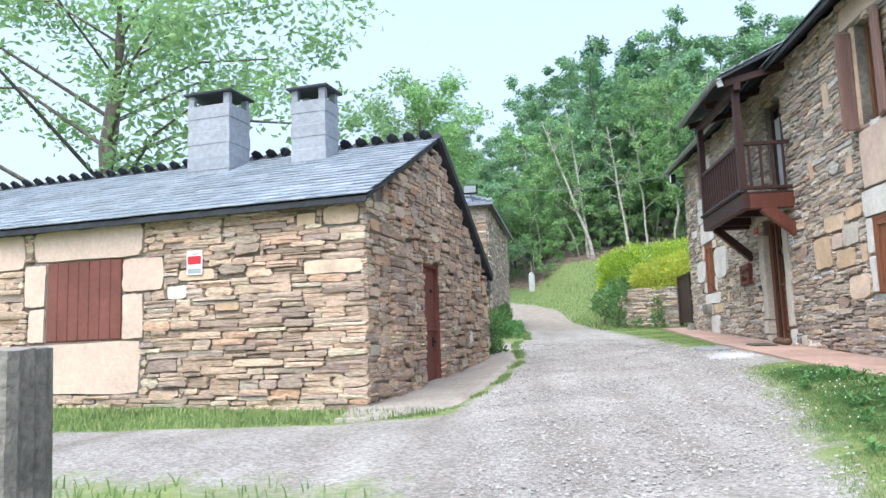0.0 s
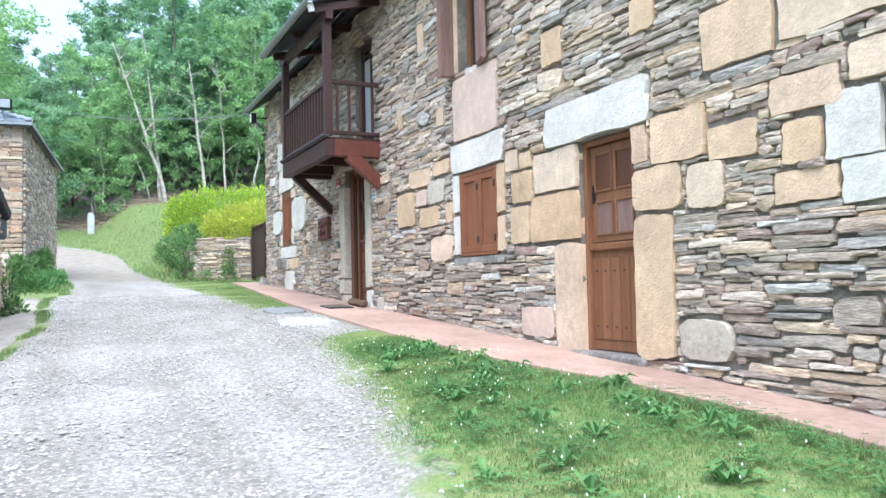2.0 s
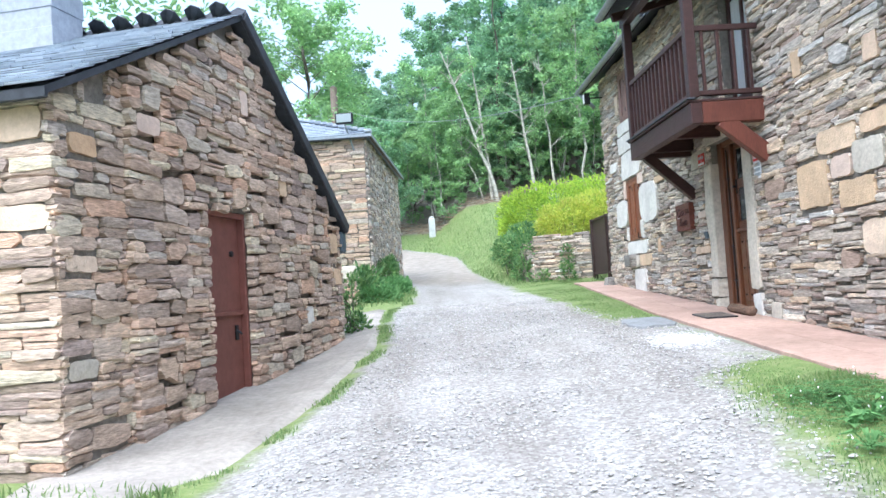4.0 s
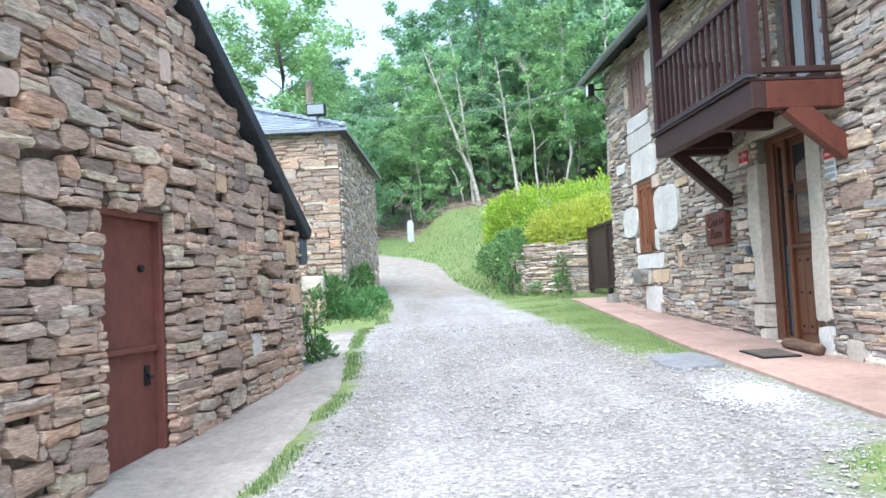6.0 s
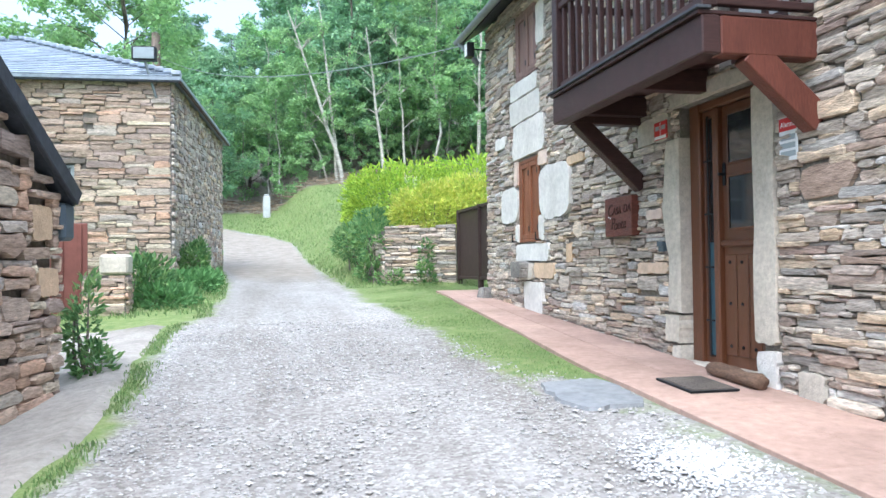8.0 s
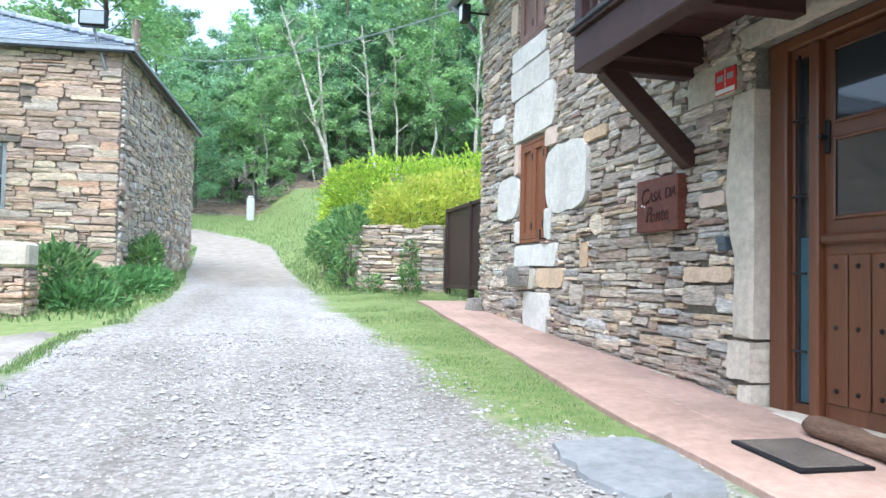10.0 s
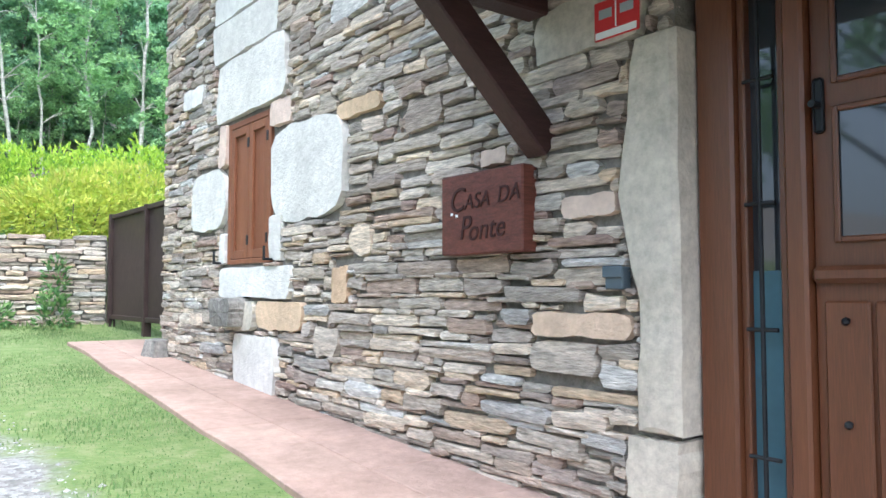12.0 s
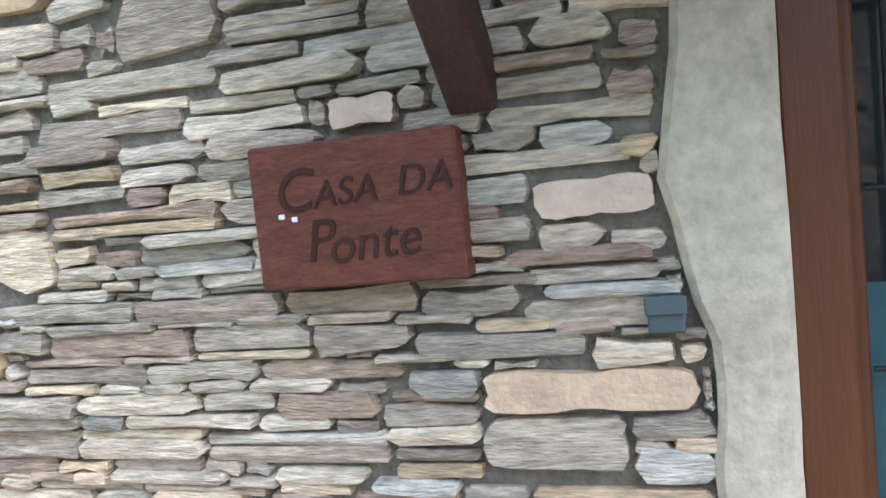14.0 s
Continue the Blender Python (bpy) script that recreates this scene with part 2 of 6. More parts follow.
def ground_material():
    """Gravel, grass and bare earth, mixed by the mesh's own weights."""
    m = bpy.data.materials.new("ground_cover")
    m.use_nodes = True
    nt = m.node_tree
    n = nt.nodes
    bs = n["Principled BSDF"]
    bs.inputs["Roughness"].default_value = 0.95
    bs.inputs["Specular IOR Level"].default_value = 0.15
    geo = n.new("ShaderNodeNewGeometry")

    def noise_at(scale, detail=6):
        k = n.new("ShaderNodeTexNoise")
        k.inputs["Scale"].default_value, k.inputs["Detail"].default_value, k.inputs["Roughness"].default_value = scale, detail, 0.65
        links(nt, (geo.outputs["Position"], k.inputs[0]))
        return k.outputs[0]

    def ramp_of(src, stops):
        r = n.new("ShaderNodeValToRGB")
        els = r.color_ramp.elements
        while len(els) < len(stops):
            els.new(0.5)
        for i, (p, c) in enumerate(stops):
            els[i].position, els[i].color = p, (*c, 1)
        links(nt, (src, r.inputs[0]))
        return r.outputs[0]

    def mix(fac, a, b, kind="MIX"):
        x = n.new("ShaderNodeMix")
        x.data_type, x.blend_type = "RGBA", kind
        if isinstance(fac, float):
            x.inputs[0].default_value = fac
        else:
            links(nt, (fac, x.inputs[0]))
        links(nt, (a, x.inputs[6]), (b, x.inputs[7]))
        return x.outputs[2]

    def weight(name, amount=0.9):
        at = n.new("ShaderNodeAttribute")
        at.attribute_name = name
        nz = noise_at(2.6, 10)
        ma = n.new("ShaderNodeMath")
        ma.operation = "MULTIPLY_ADD"
        ma.inputs[1].default_value = amount
        links(nt, (nz, ma.inputs[0]), (at.outputs["Fac"], ma.inputs[2]))
        mr = n.new("ShaderNodeMapRange")
        mr.inputs[1].default_value, mr.inputs[2].default_value = 0.5 + amount / 2 - 0.13, 0.5 + amount / 2 + 0.13
        links(nt, (ma.outputs[0], mr.inputs[0]))
        return mr.outputs[0]

    vor = n.new("ShaderNodeTexVoronoi")
    vor.inputs["Scale"].default_value = 38
    links(nt, (geo.outputs["Position"], vor.inputs["Vector"]))
    stone = n.new("ShaderNodeSeparateColor")
    links(nt, (vor.outputs["Color"], stone.inputs[0]))
    gravel = ramp_of(stone.outputs[0], [(0.0, (0.24, 0.233, 0.222)), (0.4, (0.33, 0.322, 0.31)), (0.75, (0.40, 0.392, 0.38)), (1.0, (0.48, 0.472, 0.46))])
    gravel = mix(1.0, gravel, ramp_of(noise_at(0.55), [(0.3, (0.62, 0.61, 0.59)), (0.7, (0.90, 0.90, 0.89))]), "MULTIPLY")
    mp = n.new("ShaderNodeMapping")
    mp.inputs["Scale"].default_value = (1.5, 0.12, 1)
    streak = n.new("ShaderNodeTexNoise")
    streak.inputs["Scale"].default_value, streak.inputs["Detail"].default_value = 1.0, 5
    links(nt, (geo.outputs["Position"], mp.inputs[0]), (mp.outputs[0], streak.inputs[0]))
    gravel = mix(1.0, gravel, ramp_of(streak.outputs[0], [(0.32, (0.80, 0.775, 0.745)), (0.62, (1.1, 1.1, 1.1))]), "MULTIPLY")
    grass = ramp_of(noise_at(7), [(0.25, (0.11, 0.175, 0.055)), (0.5, (0.17, 0.225, 0.08)), (0.75, (0.27, 0.275, 0.15))])
    earth = ramp_of(noise_at(3), [(0.3, (0.20, 0.178, 0.15)), (0.7, (0.34, 0.31, 0.27))])
    col = mix(weight("grass"), gravel, grass)
    col = mix(weight("earth", 0.6), col, earth)
    links(nt, (col, bs.inputs["Base Color"]))
    bp = n.new("ShaderNodeBump")
    bp.inputs["Strength"].default_value, bp.inputs["Distance"].default_value = 0.5, 0.015
    links(nt, (vor.outputs["Distance"], bp.inputs["Height"]), (bp.outputs[0], bs.inputs["Normal"]))
    return m


mat_ground = ground_material()
rng = random.Random(7)


# ---- building helpers ----
def mesh_of(name, verts, faces, material):
    me = bpy.data.meshes.new(name)
    me.from_pydata(verts, [], faces)
    me.materials.append(material)
    me.update()
    return me


def raw(name, verts, faces, material, parent=None, label=""):
    ob = new(name, mesh_of(name, verts, faces, material))
    ob.parent = parent
    return tagged(ob, label)


def part(name, bm, material, parent=None, label="", smooth=False):
    bmesh.ops.recalc_face_normals(bm, faces=bm.faces)
    me = bpy.data.meshes.new(name)
    bm.to_mesh(me)
    bm.free()
    me.materials.append(material)
    if smooth:
        for p in me.polygons:
            p.use_smooth = True
    ob = new(name, me)
    ob.parent = parent
    return tagged(ob, label)


def empty(name, label, category, group="", kind=""):
    return tagged(new(name), label, category, group, kind)


def block(P, u0, u1, d0, d1, v0, v1, bevel=0.006, bm=None):
    """A bevelled box in a wall's own axes: along, outwards, up."""
    one = bmesh.new()
    vs = [one.verts.new(P(u, d, v)) for u in (u0, u1) for d in (d0, d1) for v in (v0, v1)]
    for f in ((0, 1, 3, 2), (4, 6, 7, 5), (0, 4, 5, 1), (2, 3, 7, 6), (0, 2, 6, 4), (1, 5, 7, 3)):
        one.faces.new([vs[i] for i in f])
    bmesh.ops.recalc_face_normals(one, faces=one.faces)
    if bevel:
        bmesh.ops.bevel(one, geom=one.edges[:], offset=bevel, segments=1, affect="EDGES")
    if bm is None:
        return one
    tmp = bpy.data.meshes.new("tmp")
    one.to_mesh(tmp)
    one.free()
    bm.from_mesh(tmp)
    bpy.data.meshes.remove(tmp)
    return bm


def bar(a, b, r, sides=8, r2=None, bm=None):
    """A round bar from a to b."""
    bm = bm or bmesh.new()
    a, b = Vector(a), Vector(b)
    q = (b - a).to_track_quat("Z", "Y")
    rings = []
    for p, rad in ((a, r), (b, r if r2 is None else r2)):
        rings.append([bm.verts.new(p + q @ Vector((rad * math.cos(2 * math.pi * i / sides), rad * math.sin(2 * math.pi * i / sides), 0))) for i in range(sides)])
    for i in range(sides):
        j = (i + 1) % sides
        bm.faces.new((rings[0][i], rings[0][j], rings[1][j], rings[1][i]))
    bm.faces.new(rings[0][::-1])
    bm.faces.new(rings[1])
    return bm


def beam(a, b, w, h, bm=None, bevel=0.008):
    """A squared timber from a to b."""
    a, b = Vector(a), Vector(b)
    d = (b - a).normalized()
    s = d.cross(Vector((0, 0, 1)))
    s = s.normalized() if s.length > 1e-4 else Vector((0, 1, 0))
    t = s.cross(d)
    return block(lambda u, k, v: a + d * u + s * k + t * v, 0, (b - a).length, -w / 2, w / 2, -h / 2, h / 2, bevel, bm)


def plane_of(ox, oy, ux, uy, nx, ny):
    return lambda u, d, v: Vector((ox + ux * u + nx * d, oy + uy * u + ny * d, v))


def prism(P, outline, front, back, inset, r, dome=0.012, jit=0.004):
    """One stone: an irregular outline with chamfered front."""
    n = len(outline)
    cu = sum(p[0] for p in outline) / n
    cv = sum(p[1] for p in outline) / n
    verts = [P(u, back, v) for u, v in outline]
    tall = max(p[1] for p in outline) - min(p[1] for p in outline)
    k = min(0.2, 0.014 / tall)
    tilt_u, tilt_v = r.uniform(-0.03, 0.03), r.uniform(-k, k)
    for u, v in outline:
        L = math.hypot(u - cu, v - cv) + 1e-6
        k = max(0.55, 1 - inset / L)
        verts.append(P(cu + (u - cu) * k, front + (u - cu) * tilt_u + (v - cv) * tilt_v + r.uniform(-jit, jit), cv + (v - cv) * k))
    verts.append(P(cu, front + dome * r.uniform(0.2, 1.2), cv))
    faces = []
    for i in range(n):
        j = (i + 1) % n
        faces += [(i, j, n + j, n + i), (n + i, n + j, 2 * n)]
    return verts, faces


def rubble_outline(u0, u1, v0, v1, r):
    w, h = u1 - u0, v1 - v0
    c = min(w, h)
    k = lambda a, b: r.uniform(a, b) * c
    j = lambda: r.uniform(-0.16, 0.16) * h
    if r.random() < 0.5:
        a, b, e, f = k(0.1, 0.95), k(0.1, 0.95), k(0.1, 0.95), k(0.1, 0.95)
        cap = w * 0.4
        a, b, e, f = min(a, cap), min(b, cap), min(e, cap), min(f, cap)
        return [(u0, v0 + k(0.25, 0.7)), (u0 + a * 0.4, v0 + k(0.05, 0.25)), (u0 + a, v0 + j()), (u1 - b, v0 + j()), (u1 - b * 0.3, v0 + k(0.08, 0.3)), (u1, v0 + k(0.3, 0.75)),
                (u1 - e * 0.4, v1 - k(0.03, 0.2)), (u1 - e, v1 + j()), (u0 + f, v1 + j()), (u0 + f * 0.35, v1 - k(0.05, 0.25))]
    return [(u0, v0 + k(0.15, 0.6)), (u0 + k(0.03, 0.35), v0 + j()), (u0 + w * r.uniform(0.35, 0.65), v0 + j()), (u1 - k(0.03, 0.35), v0 + j()), (u1, v0 + k(0.15, 0.6)),
            (u1 - k(0, 0.12), v1 - k(0.25, 0.45)), (u1 - k(0.05, 0.4), v1 + j()), (u0 + w * r.uniform(0.35, 0.65), v1 + j()), (u0 + k(0.05, 0.4), v1 + j()), (u0 + k(0, 0.12), v1 - k(0.25, 0.45))]


def dressed_outline(u0, u1, v0, v1, r, round_=0.12, rough=0.012):
    """A hewn block with softened corners and uneven edges."""
    w, h = u1 - u0, v1 - v0
    cu, cv = (u0 + u1) / 2, (v0 + v1) / 2
    out = []
    ph, wob = r.uniform(0, 6.28), 0.032 if rough > 0.004 else 0.0
    p = 2 / max(0.08, round_) if round_ < 0.6 else 2.6
    for i in range(28):
        a = 2 * math.pi * (i + 0.5) / 28
        c, s = math.cos(a), math.sin(a)
        e = (abs(c) ** p + abs(s) ** p) ** (-1 / p)
        e *= 1 + 0.7 * wob - wob * (0.5 + 0.5 * math.sin(3 * a + ph)) - 0.6 * wob * (0.5 + 0.5 * math.sin(5 * a + 2 * ph))
        out.append((cu + c * e * w / 2 + r.uniform(-rough, rough), cv + s * e * h / 2 + r.uniform(-rough, rough)))
    return out


def stone_wall(P, u0, u1, bottom, top, blocked, wall, material, r, near, hs=(0.045, 0.12), ls=(0.12, 0.55), depth=0.03, wave=0.05, tilt=0.0, big=0, name="stone"):
    """Courses of flat rubble on a wall. bottom and top: functions of the place along it. blocked: rectangles left free."""
    vmin = min(bottom(u0), bottom(u1), bottom((u0 + u1) / 2)) - 0.25
    vmax = max(top(u0 + (u1 - u0) * i / 40) for i in range(41))
    blocked = list(blocked)
    bv, bf, singles = [], [], []

    def put(u_a, u_b, v_a, v_b, proud):
        cu, cv = (u_a + u_b) / 2, (v_a + v_b) / 2
        if v_b < bottom(cu) - 0.03 or v_b > min(top(u_a), top(u_b)) + 0.015:
            return
        ve, fa = prism(P, rubble_outline(u_a, u_b, v_a, v_b, r), proud, -0.045, 0.008, r)
        if near(cu, cv) and len(singles) < 300:
            singles.append((ve, fa))
        else:
            k = len(bv)
            bv.extend(ve)
            bf.extend([tuple(i + k for i in f) for f in fa])

    for _ in range(big):
        w, h = r.uniform(0.25, 0.6), r.uniform(0.12, 0.22)
        a, b = r.uniform(u0, u1 - w), r.uniform(vmin, vmax - h)
        if all(b + h < y0 or b > y1 or a + w < x0 or a > x1 for x0, x1, y0, y1 in blocked):
            put(a, a + w, b, b + h, depth * r.uniform(0.7, 1.4))
            blocked.append((a, a + w, b, b + h))
    v = vmin
    ph = r.uniform(0, 6)
    while v < vmax:
        h = r.uniform(*hs) if r.random() < 0.75 else r.uniform(hs[0], hs[1] * 1.3)
        wav = lambda u: wave * math.sin(u * 0.9 + ph + v * 1.3) + 0.4 * wave * math.sin(u * 2.7 + v * 3.1) + tilt * (u - u0)
        u = u0 + r.uniform(0, 0.02)
        while u < u1 - 0.03:
            w = min(u1 - u, r.uniform(*ls) * (0.6 + 6 * h))
            if u1 - u - w < 0.08:
                w = u1 - u
            o = wav(u + w / 2)
            a, b, c, d = u, u + w, v + o, v + o + h
            u += w
            free = [(a, b)]
            for x0, x1, y0, y1 in blocked:
                if c + 0.3 * h < y1 and d - 0.3 * h > y0:
                    free = [s for p, q in free for s in ((p, min(q, x0)), (max(p, x1), q)) if s[1] - s[0] > 0.03]
            for p, q in free:
                g = r.uniform(-0.004, 0.003)
                layers = 2 if h > 0.085 and r.random() < 0.4 else 1
                cut = c
                for li in range(layers):
                    nxt = d if li == layers - 1 else c + (d - c) * r.uniform(0.35, 0.65)
                    put(p + g, q - g, cut + g, nxt - g, depth * r.uniform(0.35, 1.5))
                    cut = nxt
        v += h
    for ve, fa in singles:
        raw(name, ve, fa, material, wall)
    tagged(raw("rubble", bv, bf, material, wall, "flat schist rubble courses"), kind="stuff")


def solid_with_holes(P, u0, u1, v0, v1, d0, d1, holes, material, name, label):
    """A thick wall whose openings go right through."""
    us = sorted({u0, u1, *[h[0] for h in holes], *[h[1] for h in holes]})
    bm = bmesh.new()
    for a, b in zip(us, us[1:]):
        col = sorted((h[2], h[3]) for h in holes if h[0] <= a + 1e-6 and h[1] >= b - 1e-6)
        at = v0
        for lo, hi in col + [(v1, v1)]:
            if lo > at:
                block(P, a, b, d0, d1, at, lo, 0, bm)
            at = max(at, hi)
    return tagged(part(name, bm, material, None), label, "wall", kind="structure")


def ground_z(x, y):
    road = float(np.interp(y, [-300, -60, -12, 12, 20, 28, 40, 52, 120, 400, 3000], [-3, -1.8, -1.16, 0.64, 0.98, 1.4, 2.95, 5.1, 26, 40, 40]))
    z = road
    s = min(1, max(0, (x + 3.6) / 2.6))
    s = s * s * (3 - 2 * s)
    if y > 15:
        s *= max(0, 1 - (y - 15) / 3)
    z += (-0.04 + 0.057 * y - road) * s
    b = min(1, max(0, (-4.7 - x) / 1.2))
    z -= 0.16 * b * b * (3 - 2 * b) * min(1, max(0, (13 - y) / 3)) * min(1, max(0, (y + 1) / 2))
    # the bank beside the track and the slope below the wood
    if y > 16:
        k = min(1, max(0, (y - 16.7) / 3.5))
        e = min(1, max(0, (x - float(np.interp(y, [16, 18, 20, 28, 40, 60], [-0.9, -1.9, -2.15, -2.4, -2.8, -4]))) / 2.8))
        z += k * e * e * (3 - 2 * e) * 1.5
        far = min(1, max(0, (y - 28) / 22))
        z += far * min(14, max(0, x + 3)) * 0.1
    return z


# ---- the ground, one sheet ----
def right_edge(y):
    return float(np.interp(y, [-14, -8, -2.9, -0.6, 0.6, 2.4, 3.4, 5.2, 6.2, 7.5, 9.5, 13, 19, 22, 28, 35, 39, 42, 45, 50, 60], [-3.3, -3.2, -2.88, -2.35, -2.12, -1.9, -1.25, -1.25, -1.6, -1.8, -1.9, -2.1, -2.0, -2.05, -2.15, -2.4, -3.3, -5.4, -9.5, -20, -40]))


def left_edge(y):
    return float(np.interp(y, [-14, -3, 0, 1.2, 3.6, 6.2, 9.5, 10.8, 12, 15, 20, 25, 34, 38, 41, 45, 50, 60], [-40, -24, -8, -5.75, -5.1, -4.75, -4.83, -4.78, -4.45, -4.35, -4.5, -4.85, -5.2, -6.6, -9.5, -16, -28, -50]))


def grass_weight(x, y):
    w = 0.5 + (x - right_edge(y)) * 0.9
    if 2.8 < y < 6.3 and x > -2.0:
        w = min(w, 0.42)
    if y > 0.4:
        d = left_edge(y) - x
        w = max(w, 0.5 + d * 1.2)
    # the verge on the near side of the long barn and the patch by the pillar
    if x < -5.5 and y < 0.4:
        w = max(w, min(0.62 - abs(y + 3.1 + 0.16 * (x + 7)) * 0.35, 0.35 + (-5.5 - x) * 0.4))
    if x < -6.4 and y < 2.8:
        line = 1.35 - 0.231 * (x + 6.85)
        w = max(w, 0.66 - abs(y - line + 0.25) * 0.9)
    if x < -5.6 and y < -3.0:
        w = max(w, min(0.8, 0.3 + (-3.0 - y) * 0.7, 0.3 + (-5.6 - x) * 0.7))
    if y < -9:
        w = max(w, min(0.55, (-9 - y) * 0.2))
    # trodden gaps in the lawn by the paving
    if 5.5 < y < 13 and x > -3:
        w -= 0.9 * max(0, noise.noise((x * 1.7, y * 1.1, 9)) - 0.08)
    return min(1, max(0, w))


def earth_weight(x, y):
    w = 0.0
    if y > 15:
        c = (left_edge(y) + right_edge(y)) / 2
        half = (right_edge(y) - left_edge(y)) / 2
        w = max(w, min(0.9, (y - 14) / 13) - max(0, abs(x - c) - half * 0.75) * 1.2)
    if y > 47.5:
        w = max(w, min(1, (y - 47.5) / 4))
    return min(1, max(0, w))


def axis(fine0, fine1, step, coarse):
    a = list(np.arange(fine0, fine1 + 1e-6, step))
    return [-c for c in reversed(coarse) if -c < fine0 - 0.1] + a + [c for c in coarse if c > fine1 + 0.1]


def build_ground():
    xs = axis(-20, 12, 0.25, [14, 17, 20.5, 25, 32, 45, 70, 120, 300, 900, 2600])
    ys = axis(-14, 46, 0.25, [16, 20, 26, 35, 48, 51, 55, 60, 66, 73, 82, 95, 120, 200, 400, 1000, 2600])
    verts, g, e = [], [], []
    for y in ys:
        for x in xs:
            near = 1 if -20 < x < 12 and y < 46 else 0
            bump = 0.02 * noise.noise((x * 1.3, y * 1.3, 0)) + 0.008 * noise.noise((x * 5, y * 5, 3)) if near else 0
            verts.append((x, y, ground_z(x, y) + bump))
            g.append(grass_weight(x, y))
            e.append(earth_weight(x, y))
    nx = len(xs)
    faces = [(j * nx + i, j * nx + i + 1, (j + 1) * nx + i + 1, (j + 1) * nx + i) for j in range(len(ys) - 1) for i in range(nx - 1)]
    ob = raw("ground", verts, faces, mat_ground)
    for nm, vals in (("grass", g), ("earth", e)):
        ob.data.attributes.new(nm, "FLOAT", "POINT").data.foreach_set("value", vals)
    for p in ob.data.polygons:
        p.use_smooth = True
    return tagged(ob, "pale gravel track between grassy verges, bare earth uphill", "ground", kind="structure")


build_ground()

# ---- the house: facade along x = 0 ----
FP = plane_of(0, 0, 0, 1, -1, 0)
Y0, Y1, EAVE = -7.0, 13.27, 5.25
HOLES = [(-0.81, 0.0, -0.6, 2.0), (1.58, 2.53, 1.0, 2.03), (1.98, 2.52, 3.3, 4.75), (5.91, 7.1, 0.2, 2.7), (5.55, 6.45, 2.9, 4.75), (10.78, 11.62, 1.6, 2.8), (10.8, 11.7, 4.0, 4.97), (-3.28, -3.14, 1.43, 1.8)]
wall_east = solid_with_holes(FP, Y0, Y1, -1.2, EAVE, -0.55, -0.012, HOLES, mat_mortar, "wall_east", "old schist rubble house wall with pale granite dressings")
foot = lambda u: -0.04 + 0.057 * u

# dressed stones: along, up, roundness, material
DRESSED = []


def dressed(u0, u1, v0, v1, material, proud=0.03, rnd=0.09, rough=0.008, back=-0.3, name="dressed_stone", wall=None, P=FP, keep=None, label=""):
    r = random.Random(int((u0 * 37 + v0 * 101) * 100))
    rough *= min(1, min(u1 - u0, v1 - v0) / 0.3)
    ve, fa = prism(P, dressed_outline(u0, u1, v0, v1, r, rnd, rough), proud, back, 0.012, r, 0.004, 0.0012)
    raw(name, ve, fa, material, wall or wall_east, label)
    (DRESSED if keep is None else keep).append((u0, u1, v0, v1))


# the oak door
for row in ((-1.07, 0.53, 2.01, 2.42, mat_white, 0.05, 0.1), (-0.012, 0.79, 1.58, 2.0, mat_cream), (-0.012, 0.86, 1.07, 1.565, mat_cream), (-0.012, 0.42, -0.05, 1.055, mat_cream), (0.81, 1.24, 1.52, 1.87, mat_cream), (0.81, 1.06, 1.89, 2.07, mat_cream), (1.08, 1.36, 1.89, 2.14, mat_cream), (0.88, 1.27, 1.08, 1.50, mat_cream), (0.45, 1.1, 0.09, 0.42, mat_pink, 0.03, 0.3),
            (-1.03, -0.813, 1.66, 2.0, mat_cream), (-1.70, -1.06, 1.61, 2.03, mat_cream, 0.04), (-1.43, -0.813, 1.24, 1.62, mat_cream, 0.035, 0.25), (-1.31, -0.813, 0.0, 1.225, mat_cream, 0.04, 0.16), (-1.87, -1.47, 1.20, 1.57, mat_cream, 0.035, 0.3), (-1.91, -1.35, 0.03, 0.36, mat_jamb, 0.05, 0.5)):
    dressed(*row[:5], proud=row[5] if len(row) > 5 else 0.03, rnd=row[6] if len(row) > 6 else 0.12)
# the ground-floor window
for row in ((1.38, 2.77, 2.05, 2.42, mat_white), (1.38, 1.57, 1.46, 2.04, mat_cream), (1.40, 1.57, 1.02, 1.44, mat_cream), (2.55, 2.70, 1.55, 2.04, mat_white), (2.55, 2.68, 1.02, 1.52, mat_white), (1.40, 2.72, 0.90, 0.99, mat_grey), (2.72, 2.93, 1.45, 1.72, mat_cream), (2.95, 3.47, 1.74, 2.07, mat_jamb, 0.3), (2.78, 3.3, 2.1, 2.3, mat_cream, 0.3), (3.36, 4.1, 2.02, 2.28, mat_cream, 0.35),
            (3.14, 3.76, 1.44, 1.72, mat_cream, 0.2), (3.5, 3.88, 1.75, 1.98, mat_pink, 0.35), (3.92, 4.6, 1.5, 2.0, mat_cream, 0.16), (2.73, 3.42, 0.96, 1.31, mat_cream, 0.4)):
    dressed(*row[:5], rnd=row[5] if len(row) > 5 else 0.12)
# the upper window
for row in ((1.5, 2.66, 2.44, 3.25, mat_pink), (1.6, 2.9, 4.78, 5.1, mat_pink), (2.54, 2.62, 3.3, 4.75, mat_cream), (1.88, 1.97, 3.3, 4.75, mat_cream), (2.9, 3.16, 2.74, 3.0, mat_cream), (0.18, 0.57, 2.86, 3.23, mat_cream), (4.3, 4.5, 2.95, 3.25, mat_cream), (3.5, 3.72, 3.9, 4.3, mat_cream)):
    dressed(*row)
